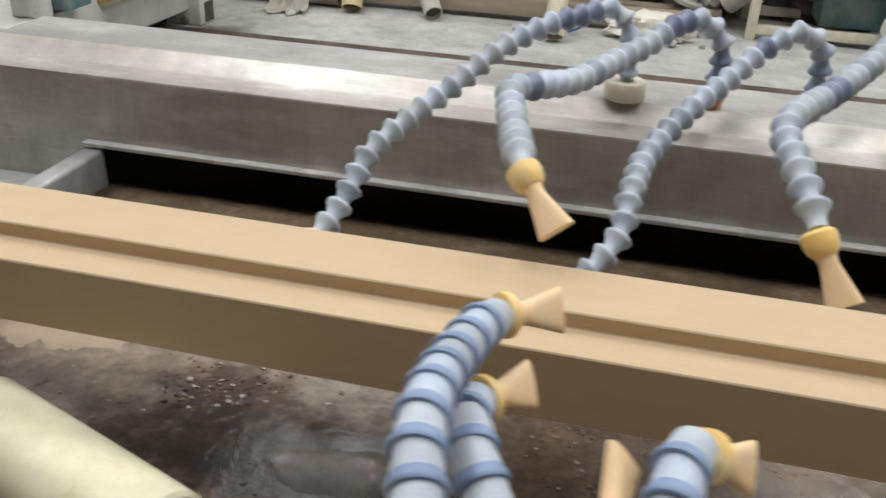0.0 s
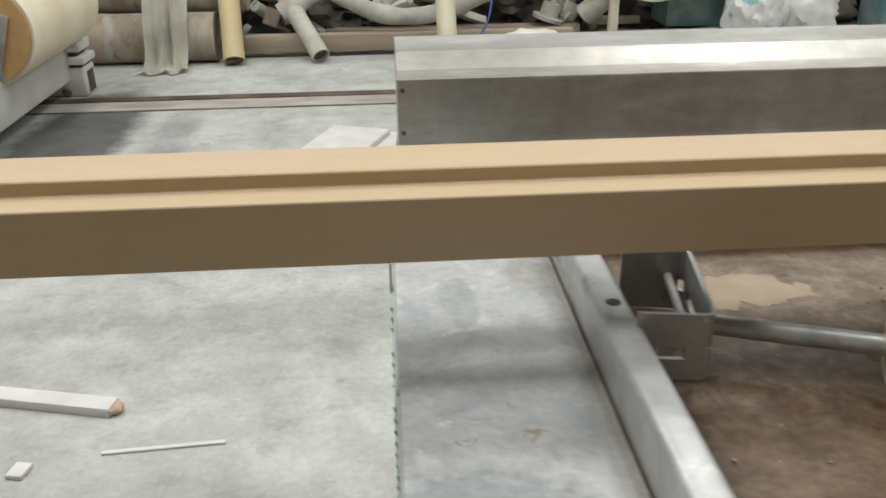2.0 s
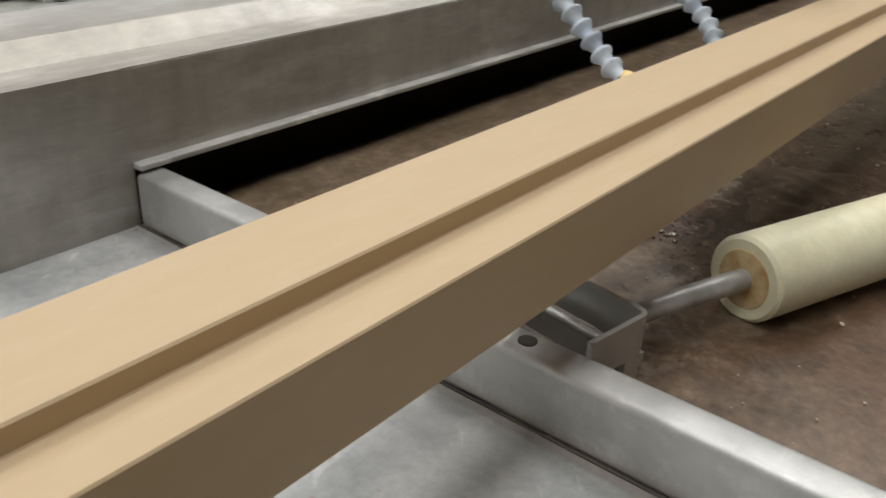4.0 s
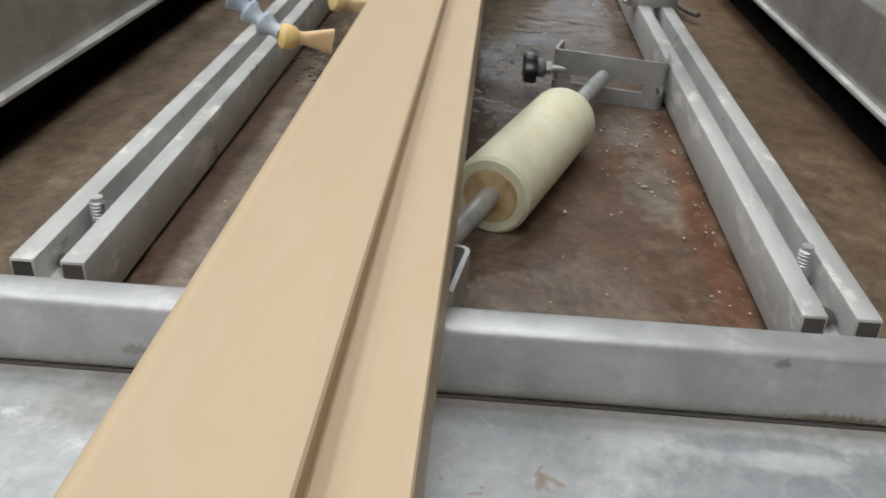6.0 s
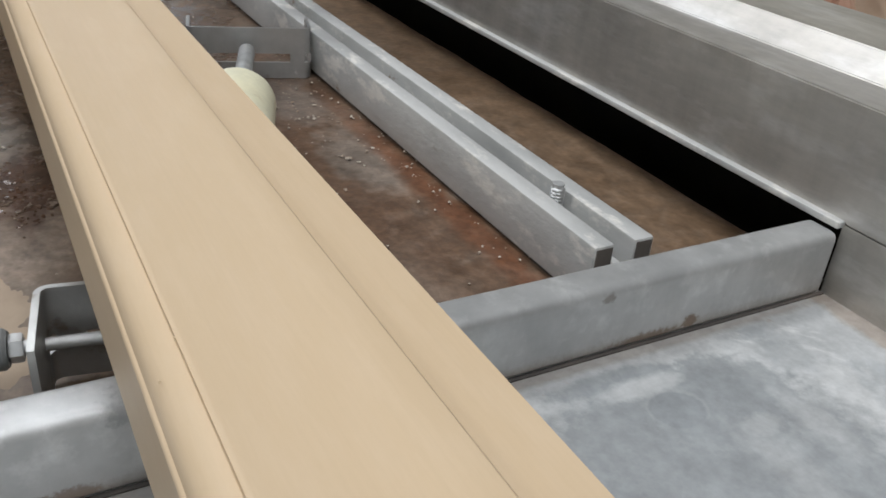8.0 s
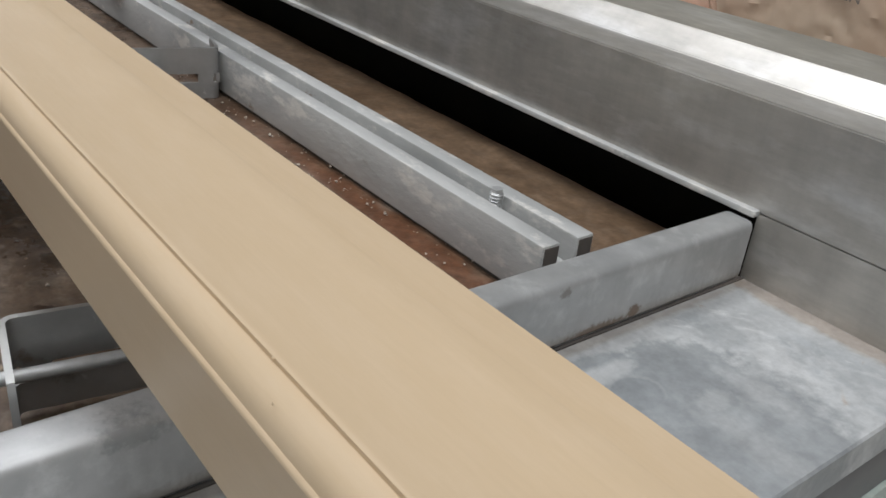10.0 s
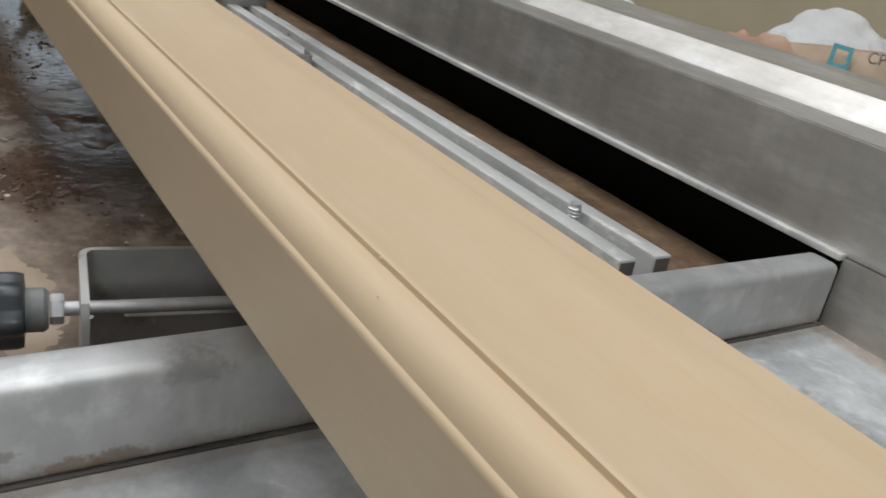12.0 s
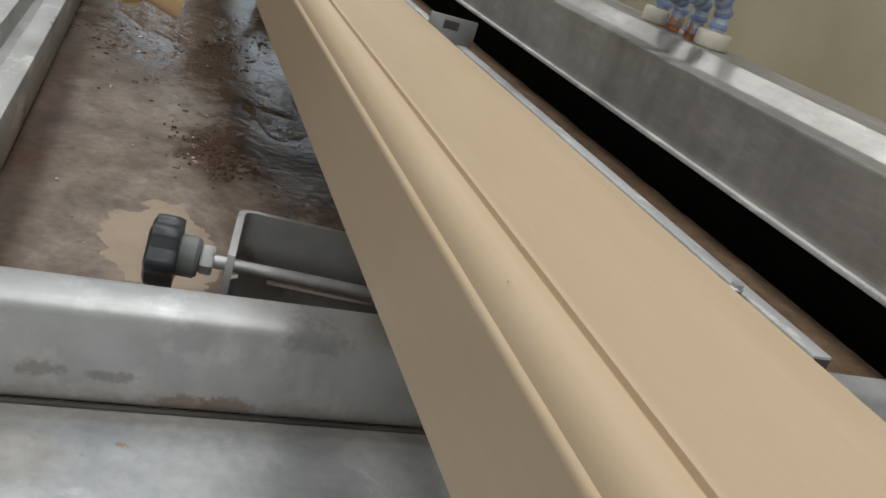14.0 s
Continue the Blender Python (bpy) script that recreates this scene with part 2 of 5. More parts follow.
M_SHELF = stained(M_SHELF, (
    ((-0.100, -0.248), (0.102, 0.128), 0.9, 0.12, (0.59, 0.59, 0.575), 0.6, 0.6),
    ((-0.108, -0.238), (0.092, 0.104), 0.7, 0.12, (0.245, 0.26, 0.266), 0.40, 0.72),
    ((-0.060, -0.285), (0.046, 0.058), 0.9, 0.12, (0.47, 0.475, 0.465), 0.5, 0.4),
    ((-0.062, -0.280), (0.040, 0.050), 1.0, 0.10, (0.235, 0.25, 0.256), 0.40, 0.55),
    ((-0.022, -0.225), (0.008, 0.045), 1.6, 0.2, (0.28, 0.295, 0.30), 0.4, 0.6),
    ((-0.034, -0.240), (0.008, 0.030), 1.6, 0.25, (0.56, 0.56, 0.545), 0.6, 0.6),
    ((-0.057, -0.247), (0.0170, 0.0190), 0.35, 0.06, (0.44, 0.445, 0.44), 0.55, 0.42),
    ((-0.0585, -0.246), (0.0155, 0.0175), 0.35, 0.06, (0.235, 0.25, 0.256), 0.40, 0.6),
    ((-0.088, -0.284), (0.008, 0.012), 3.0, 0.4, (0.52, 0.52, 0.505), 0.6, 0.4),
    ((-0.100, -0.315), (0.030, 0.010), 2.2, 0.4, (0.50, 0.50, 0.49), 0.55, 0.5),
    ((-0.045, -0.350), (0.020, 0.018), 2.4, 0.25, (0.31, 0.32, 0.32), 0.45, 0.5),
    ((-0.125, -0.270), (0.040, 0.012), 2.0, 0.5, (0.46, 0.46, 0.45), 0.55, 0.45),
    ((-0.07, -0.430), (0.11, 0.011), 1.3, 0.3, (0.33, 0.25, 0.18), 0.7, 0.6),
    ((-0.004, -0.1), (0.005, 0.5), 1.2, 0.4, (0.27, 0.225, 0.18), 0.7, 0.55),
    ((-0.10, 0.10), (0.018, 0.045), 1.4, 0.15, (0.31, 0.325, 0.33), 0.34, 0.6),
    ((-0.05, 0.03), (0.05, 0.022), 1.8, 0.2, (0.29, 0.30, 0.305), 0.36, 0.5),
    ((-0.03, 0.16), (0.020, 0.03), 1.4, 0.2, (0.32, 0.29, 0.25), 0.5, 0.5)), 75.0, ((26.0, (1, 1, 1), 0.88, 1.10), (120.0, (1, 1, 1), 0.92, 1.08)))
M_BAR = stained(material("worn_steel_bar", (0.53, 0.53, 0.52), 0.34, 0.5, second=(0.43, 0.43, 0.42), scale=9, detail=9, lo=0.38, hi=0.66, third=(0.60, 0.60, 0.585), third_scale=45, third_lo=0.52, third_hi=0.72, bump=0.05, bump_scale=200, rough2=0.44), (
    ((0.0, 0.145, 0.018), (0.02, 0.009, 0.0035), 2.4, 0.25, (0.17, 0.12, 0.08), 0.7, 0.4),
    ((0.0, 0.116, 0.017), (0.02, 0.010, 0.0025), 2.8, 0.25, (0.18, 0.12, 0.08), 0.7,  0.4),
    ((0.0, 0.087, 0.006), (0.02, 0.011, 0.005), 2.2, 0.25, (0.22, 0.12, 0.06), 0.7, 0.55),
    ((0.0, 0.067, 0.006), (0.02, 0.012, 0.005), 2.2, 0.25, (0.21, 0.12, 0.065), 0.7, 0.55),
    ((0.0, 0.035, 0.045), (0.02, 0.014, 0.006), 2.4, 0.3, (0.30, 0.30, 0.295), 0.5, 0.6),
    ((0.0, -0.306, 0.009), (0.02, 0.006, 0.005), 2.4, 0.25, (0.19, 0.12, 0.07), 0.7, 0.8),
    ((0.0, -0.270, 0.005), (0.02, 0.024, 0.004), 2.4, 0.3, (0.19, 0.12, 0.07), 0.7, 0.7),
    ((0.0, -0.233, 0.043), (0.02, 0.005, 0.003), 2.6, 0.25, (0.24, 0.21, 0.18), 0.5, 0.7),
    ((0.0, -0.1, 0.002), (0.02, 0.6, 0.006), 1.6, 0.6, (0.27, 0.21, 0.16), 0.7, 0.5)), 240.0, ((30.0, (1, 1, 1), 0.90, 1.08),))
# near-black stands in for the shade under the hoods
M_SHADE = material("painted_shade", (0.02, 0.018, 0.015), 0.8, second=(0.035, 0.028, 0.02), scale=10)
M_WATER = material("shallow_water", (0.80, 0.76, 0.70), 0.05, 0.0, ior=1.33, bump=0.3, bump_scale=200, clear=1.0, stretch=(0.55, 1, 1))
M_ROLLER = material("cream_nylon", (0.80, 0.765, 0.565), 0.42, second=(0.75, 0.70, 0.49), scale=14, lo=0.4, hi=0.7, third=(0.46, 0.36, 0.19), third_scale=18, third_lo=0.64, third_hi=0.8, bump=0.06, bump_scale=120)
M_ROLLER = stained(M_ROLLER, (), 16.0, ((9.0, (1, 1, 1), 0.93, 1.05), (45.0, (1, 1, 1), 0.95, 1.04), (160.0, (1, 1, 1), 0.96, 1.03)))
M_BORE = material("rust_stained_nylon", (0.42, 0.26, 0.11), 0.6, second=(0.64, 0.50, 0.28), scale=60, lo=0.38, hi=0.66)
M_SHAFT = material("grey_shaft_steel", (0.52, 0.52, 0.51), 0.42, 0.5, second=(0.36, 0.36, 0.35), scale=40, lo=0.4, hi=0.65)
M_RUST = material("rusty_collar", (0.25, 0.11, 0.05), 0.8, second=(0.14, 0.06, 0.03), scale=60, bump=0.3)
M_KNOB = material("black_plastic", (0.018, 0.022, 0.024), 0.28, second=(0.04, 0.045, 0.048), scale=60)
M_HUB = material("grey_plastic_hub", (0.13, 0.135, 0.13), 0.5, second=(0.2, 0.2, 0.19), scale=60)
M_HOSE = material("pale_blue_grey_plastic", (0.39, 0.45, 0.55), 0.42, second=(0.46, 0.51, 0.58), scale=30, lo=0.35, hi=0.65, third=(0.17, 0.21, 0.37), third_scale=9, third_lo=0.52, third_hi=0.66, per_object=0.25, bump=0.04, bump_scale=150)
M_HOSE_PALE = material("pale_grey_plastic", (0.46, 0.51, 0.56), 0.45, second=(0.40, 0.45, 0.52), scale=45, lo=0.4, hi=0.62, third=(0.24, 0.29, 0.42), third_scale=60, third_lo=0.6, third_hi=0.7, per_object=0.14, bump=0.05, bump_scale=150)
M_HOSE_DARK = material("indigo_plastic", (0.20, 0.235, 0.36), 0.42, second=(0.29, 0.33, 0.43), scale=45, lo=0.42, hi=0.62, third=(0.13, 0.15, 0.27), third_scale=60, third_lo=0.58, third_hi=0.7, per_object=0.2, bump=0.05, bump_scale=150)
M_RIM = material("blue_plastic", (0.17, 0.245, 0.41), 0.4, second=(0.27, 0.34, 0.47), scale=25, lo=0.35, hi=0.65, per_object=0.14, bump=0.04, bump_scale=150)
M_SAND = material("dry_tan_sediment", (0.35, 0.275, 0.2), 0.85, second=(0.28, 0.215, 0.155), scale=22, lo=0.35, hi=0.7, bump=0.08, bump_scale=200)
M_CRUMB = material("pale_crumbs", (0.48, 0.43, 0.36), 0.7, second=(0.3, 0.22, 0.16), scale=90)
M_NOZZLE = material("peach_nozzle_plastic", (0.84, 0.58, 0.32), 0.42, second=(0.80, 0.60, 0.38), scale=45, lo=0.4, hi=0.65)
M_COLLAR = material("yellow_collar_plastic", (0.86, 0.58, 0.20), 0.4, second=(0.84, 0.66, 0.36), scale=60)
M_BRASS = material("copper_fitting", (0.55, 0.22, 0.09), 0.35, 0.8, second=(0.4, 0.17, 0.08), scale=50)
M_CUP = material("cream_plastic_cup", (0.66, 0.61, 0.50), 0.5, second=(0.58, 0.53, 0.42), scale=30)
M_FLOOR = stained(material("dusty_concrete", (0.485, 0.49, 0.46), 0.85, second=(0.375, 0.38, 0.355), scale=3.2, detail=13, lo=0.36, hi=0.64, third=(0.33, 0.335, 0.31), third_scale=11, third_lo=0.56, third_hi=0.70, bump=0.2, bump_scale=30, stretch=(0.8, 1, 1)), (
    # painted in: the neighbour machine's shadow with dirt, then three shadow streaks
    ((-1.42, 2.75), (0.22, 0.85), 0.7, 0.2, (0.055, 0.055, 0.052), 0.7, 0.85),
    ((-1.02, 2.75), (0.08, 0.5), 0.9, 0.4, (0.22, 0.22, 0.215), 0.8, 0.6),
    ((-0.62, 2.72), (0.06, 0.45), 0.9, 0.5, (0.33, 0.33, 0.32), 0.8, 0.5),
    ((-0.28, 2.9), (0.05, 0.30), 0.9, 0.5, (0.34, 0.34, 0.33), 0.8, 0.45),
    ((-0.50, 1.25), (0.5, 0.12), 4.5, 0.5, (0.26, 0.265, 0.245), 0.8, 0.5),
    # unseen south floor browned, so its bounce warms the profile's side
    ((1.0, -4.6), (9.0, 3.4), 0.5, 0.15, (0.20, 0.135, 0.085), 0.85, 0.85)), 7.0, ((9.0, (1, 1, 1), 0.86, 1.10), (60.0, (1, 1, 1), 0.92, 1.07)))
M_WRAP = material("cream_wrapping_paper", (0.82, 0.74, 0.58), 0.55, second=(0.74, 0.62, 0.45), scale=5)
M_CORE = material("orange_brown_card", (0.55, 0.33, 0.14), 0.7, second=(0.48, 0.29, 0.13), scale=30)
M_CHANNEL = material("dark_rail_slot", (0.06, 0.045, 0.035), 0.8, second=(0.14, 0.1, 0.08), scale=5)
M_CABINET = material("pale_green_paint", (0.47, 0.53, 0.48), 0.4, second=(0.42, 0.475, 0.43), scale=4, third=(0.55, 0.58, 0.53), third_scale=30)
M_WALL = material("dusty_plaster", (0.42, 0.36, 0.27), 0.9, second=(0.35, 0.30, 0.22), scale=1.5)
M_ROOF = material("sheet_roof", (0.3, 0.31, 0.31), 0.7, second=(0.24, 0.25, 0.25), scale=2)
M_STONE = material("white_offcut", (0.66, 0.645, 0.62), 0.6, second=(0.58, 0.56, 0.53), scale=12, bump=0.1)
M_CUT = material("broken_tan_edge", (0.42, 0.29, 0.2), 0.8, second=(0.55, 0.42, 0.32), scale=60, bump=0.3)
M_MACHINE = material("grey_white_paint", (0.62, 0.615, 0.58), 0.5, second=(0.53, 0.525, 0.49), scale=6, third=(0.25, 0.23, 0.2), third_scale=20, third_lo=0.64, third_hi=0.76)
M_PIPE_Y = material("yellowed_pvc_pipe", (0.57, 0.45, 0.25), 0.5, second=(0.5, 0.42, 0.28), scale=6)
M_PIPE_C = material("cream_pvc_pipe", (0.62, 0.57, 0.42), 0.5, second=(0.52, 0.47, 0.34), scale=7)
M_PIPE_W = material("dusty_grey_hose", (0.50, 0.48, 0.43), 0.8, second=(0.37, 0.345, 0.30), scale=10, bump=0.2)
M_DRUM = material("dusty_brown_roll", (0.30, 0.25, 0.19), 0.8, second=(0.45, 0.42, 0.37), scale=5, lo=0.4, hi=0.62, third=(0.20, 0.15, 0.11), third_scale=14, third_lo=0.55, third_hi=0.7, stretch=(1.6, 1, 0.5))
M_WARM_WALL = material("warm_bounce_wall", (0.30, 0.19, 0.115), 0.9, second=(0.24, 0.15, 0.09), scale=3, bump=0.3)
M_WEB = material("rusty_dusty_steel", (0.46, 0.44, 0.41), 0.8, second=(0.30, 0.26, 0.225), scale=7, stretch=(0.3, 1, 1))
M_TIMBER = material("dusty_timber", (0.38, 0.31, 0.24), 0.85, second=(0.28, 0.22, 0.17), scale=9, stretch=(0.15, 1, 1), bump=0.2)
M_CLOTH = material("dusty_white_cloth", (0.74, 0.715, 0.64), 0.9, second=(0.62, 0.59, 0.52), scale=8, bump=0.2)
M_BAG = material("white_sack", (0.68, 0.68, 0.66), 0.65, second=(0.58, 0.57, 0.55), scale=9, bump=0.3, bump_scale=20)
M_BAG_P = material("printed_sack", (0.66, 0.66, 0.65), 0.6, second=(0.25, 0.42, 0.45), scale=7, lo=0.55, hi=0.6)
M_KRAFT = material("tan_paper_sack", (0.50, 0.385, 0.28), 0.75, second=(0.42, 0.30, 0.21), scale=7, bump=0.4, bump_scale=18)
M_RED = material("red_brown_clutter", (0.40, 0.21, 0.14), 0.75, second=(0.52, 0.36, 0.26), scale=12, bump=0.4, bump_scale=25)
M_GREEN = material("green_plastic", (0.10, 0.22, 0.03), 0.5, second=(0.07, 0.17, 0.03), scale=20)
M_TEAL = material("teal_paint", (0.10, 0.19, 0.205), 0.5, second=(0.20, 0.26, 0.26), scale=9, lo=0.4, hi=0.62, third=(0.30, 0.28, 0.24), third_scale=16, third_lo=0.56, third_hi=0.7)
M_DARK = material("dark_iron_and_shade", (0.06, 0.055, 0.05), 0.7, second=(0.12, 0.10, 0.085), scale=8)
M_PANEL = material("olive_tan_panel", (0.47, 0.41, 0.28), 0.6, second=(0.40, 0.345, 0.23), scale=1.2)
M_BLUE = material("blue_hose", (0.05, 0.07, 0.22), 0.4, second=(0.08, 0.1, 0.3), scale=20)
M_INK = material("faded_dark_ink", (0.12, 0.11, 0.105), 0.7, second=(0.22, 0.18, 0.15), scale=60)
M_INK_T = material("teal_ink", (0.09, 0.35, 0.42), 0.7, second=(0.18, 0.42, 0.46), scale=60)

# ---- builders ----


def thing(name, label, category, m=None, group="", kind=""):
    ob = new(name)
    ob.empty_display_size = 0.05
    if m is not None:
        ob.matrix_basis = m
    return tagged(ob, label, category, group, kind)


def smooth_by_angle(me, degrees=38):
    me.shade_smooth()
    bm = bmesh.new()
    bm.from_mesh(me)
    for e in bm.edges:
        if len(e.link_faces) == 2 and e.calc_face_angle(0) > radians(degrees):
            e.smooth = False
    bm.to_mesh(me)
    bm.free()


def part(name, bm, mat, parent=None, label="", smooth=True, m=None):
    bmesh.ops.recalc_face_normals(bm, faces=bm.faces)
    me = bpy.data.meshes.new(name)
    bm.to_mesh(me)
    bm.free()
    for x in mat if isinstance(mat, (list, tuple)) else (mat,):
        me.materials.append(x)
    if smooth:
        smooth_by_angle(me)
    ob = new(name, me)
    if parent is not None:
        ob.parent = parent
    if m is not None:
        ob.matrix_basis = m
    if label:
        ob["label"] = label
    return ob


def solid(name, bm, mat, label, category, kind="", group="", smooth=True, m=None):
    return tagged(part(name, bm, mat, None, "", smooth, m), label, category, group, kind)


def box(lo, hi, bevel=0.0, bm=None, segs=2):
    own = bmesh.new()
    r = bmesh.ops.create_cube(own, size=1)
    for v in r["verts"]:
        v.co = Vector([lo[k] + (v.co[k] + 0.5) * (hi[k] - lo[k]) for k in range(3)])
    if bevel:
        bmesh.ops.bevel(own, geom=list(own.edges), offset=bevel, segments=segs, affect="EDGES", profile=0.5)
    return join(bm, own)


def join(bm, own):
    if bm is None:
        return own
    me = bpy.data.meshes.new("tmp")
    own.to_mesh(me)
    own.free()
    bm.from_mesh(me)
    bpy.data.meshes.remove(me)
    return bm


def prism(profile, x0, x1, axis=0, bm=None, bevel=0.0, closed=True):
    """A profile of (a, b) pairs drawn out along an axis: x: (y, z), y: (x, z), z: (x, y)."""
    own = bmesh.new()

    def co(u, p):
        c = [0, 0, 0]
        c[axis] = u
        o = [k for k in range(3) if k != axis]
        c[o[0]], c[o[1]] = p
        return c
    rings = [[own.verts.new(co(u, p)) for p in profile] for u in (x0, x1)]
    n = len(profile)
    for k in range(n if closed else n - 1):
        own.faces.new((rings[0][k], rings[0][(k + 1) % n], rings[1][(k + 1) % n], rings[1][k]))
    if closed:
        own.faces.new(rings[0])
        own.faces.new(rings[1][::-1])
    if bevel:
        bmesh.ops.bevel(own, geom=list(own.edges), offset=bevel, segments=2, affect="EDGES", profile=0.5)
    return join(bm, own)


def lathe(outline, m=None, segs=28, bm=None, cap=True):
    """Outline of (radius, height) pairs turned about z, then moved by m."""
    own = bmesh.new()
    rings = []
    for r, h in outline:
        rings.append([own.verts.new((r * math.cos(2 * math.pi * k / segs), r * math.sin(2 * math.pi * k / segs), h)) for k in range(segs)])
    for a, b in zip(rings, rings[1:]):
        for k in range(segs):
            own.faces.new((a[k], a[(k + 1) % segs], b[(k + 1) % segs], b[k]))
    if cap:
        own.faces.new(rings[0][::-1])
        own.faces.new(rings[-1])
    if m is not None:
        own.transform(m)
    return join(bm, own)


def along(a, b):
    """A pose whose z runs from a to b, standing at a."""
    a, b = Vector(a), Vector(b)
    return Matrix.Translation(a) @ (b - a).to_track_quat("Z", "Y").to_matrix().to_4x4()


def rod(a, b, r, bm=None, segs=20, chamfer=0.0):
    d = (Vector(b) - Vector(a)).length
    o = [(r, 0), (r, d)] if not chamfer else [(r - chamfer, 0), (r, chamfer), (r, d - chamfer), (r - chamfer, d)]
    return lathe(o, along(a, b), segs, bm)


def threaded(a, b, r, pitch=0.0018, segs=14, root=0.86):
    d = (Vector(b) - Vector(a)).length
    n = int(d / pitch)
    o = [(r * root, 0)]
    for k in range(n):
        o += [(r, (k + 0.35) * pitch), (r * root, (k + 0.85) * pitch)]
    o.append((r * 0.8, d))
    return lathe(o, along(a, b), segs)


def tube_path(points, r, segs=12, bm=None, wobble=0.0, sub=6):
    """A round tube along a smooth path."""
    own = bmesh.new()
    ps = spline(points, sub)
    rings = []
    up = Vector((0, 0, 1))
    for k, p in enumerate(ps):
        d = (ps[min(k + 1, len(ps) - 1)] - ps[max(k - 1, 0)]).normalized()
        s = d.cross(up)
        s = s.normalized() if s.length > 0.05 else Vector((1, 0, 0))
        u = s.cross(d)
        rr = r * (1 + wobble * (noise.noise(p * 9) if wobble else 0))
        rings.append([own.verts.new(p + (s * math.cos(2 * math.pi * j / segs) + u * math.sin(2 * math.pi * j / segs)) * rr) for j in range(segs)])
    for a, b in zip(rings, rings[1:]):
        for j in range(segs):
            own.faces.new((a[j], a[(j + 1) % segs], b[(j + 1) % segs], b[j]))
    own.faces.new(rings[0][::-1])
    own.faces.new(rings[-1])
    return join(bm, own)


def spline(points, sub=8):
    ps = [Vector(p) for p in points]
    out = []
    for k in range(len(ps) - 1):
        a, b, c, d = ps[max(k - 1, 0)], ps[k], ps[k + 1], ps[min(k + 2, len(ps) - 1)]
        for j in range(sub):
            t = j / sub
            out.append(0.5 * ((2 * b) + (c - a) * t + (2 * a - 5 * b + 4 * c - d) * t * t + (3 * b - a - 3 * c + d) * t ** 3))
    return out + [ps[-1]]


def lump(size, seed, rough=0.25, sub=3, flat=0.0, sc=1.0):
    """An uneven soft heap, about size across, standing on z = 0."""
    own = bmesh.new()
    bmesh.ops.create_icosphere(own, subdivisions=sub, radius=0.5)
    off = Vector((seed * 3.7, seed * 1.3, seed * 2.1))
    for v in own.verts:
        k = 1 + rough * (noise.noise(v.co * 2.2 * sc + off) + 0.6 * noise.noise(v.co * 6 * sc + off) + 0.3 * noise.noise(v.co * 15 * sc + off))
        c = v.co * k
        v.co = Vector((c.x * size[0], c.y * size[1], max((c.z + 0.5 - flat) * size[2], 0)))
    return own


# ---- the hall ----
FLOOR = -0.65
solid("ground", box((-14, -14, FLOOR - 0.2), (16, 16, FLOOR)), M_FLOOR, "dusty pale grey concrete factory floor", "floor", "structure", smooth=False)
bm = box((-8, 7.0, FLOOR), (10, 7.2, 1.6))
box((-8, 7.0, 3.2), (10, 7.2, ROOF), bm=bm)
for x in (-8, -4.3, 5.3, 9.7):
    box((x, 7.0, 1.6), (x + 0.3, 7.2, 3.2), bm=bm)
solid("wall_north", bm, M_WALL, "dusty plaster factory wall with high window openings", "wall", "structure", smooth=False)
# wall out of view, coloured brown to warm light on the profile's side
solid("wall_south", box((-8, -9.2, FLOOR), (10, -9.0, ROOF)), M_WARM_WALL, "unseen brown wall that warms the bounce light", "wall", "structure", smooth=False)
bm = box((-8.2, -9.0, FLOOR), (-8, -0.9, ROOF))
box((-8.2, 4.9, FLOOR), (-8, 7.0, ROOF), bm=bm)
box((-8.2, -0.9, 2.8), (-8, 4.9, ROOF), bm=bm)
box((-8.2, -0.9, FLOOR), (-8, 4.9, 0.4), bm=bm)
solid("wall_west", bm, M_WALL, "dusty plaster factory wall with a wide window opening", "wall", "structure", smooth=False)
bm = box((10, -9.0, FLOOR), (10.2, -2.35, ROOF))
box((10, 0.35, FLOOR), (10.2, 7.0, ROOF), bm=bm)
box((10, -2.35, FLOOR), (10.2, 0.35, 1.45), bm=bm)
box((10, -2.35, 2.65), (10.2, 0.35, ROOF), bm=bm)
solid("wall_east", bm, M_WALL, "dusty plaster factory wall with a window opening", "wall", "structure", smooth=False)
ys = [-9.2] + [v for y, w in PANEL_ROWS for v in (y - w / 2, y + w / 2)] + [7.2]
xs = [-8.2] + [v for x in PANELS_X for v in (x - PANEL_W / 2, x + PANEL_W / 2)] + [10.2]
bm = bmesh.new()
for k in range(len(ys) - 1):
    if k % 2 == 0:
        box((-8.2, ys[k], ROOF), (10.2, ys[k + 1], ROOF + 0.1), bm=bm)
    else:
        for a, c in zip(xs[::2], xs[1::2]):
            box((a, ys[k], ROOF), (c, ys[k + 1], ROOF + 0.1), bm=bm)
solid("ceiling", bm, M_ROOF, "unseen grey sheet roof with skylight openings and one added row", "ceiling", "structure", smooth=False)

# ---- the machine: cooling table ----
YN, YF = -0.430, 0.3755           # edges of the two hoods over the tray
X_END, X_FAR = -0.146, 4.0


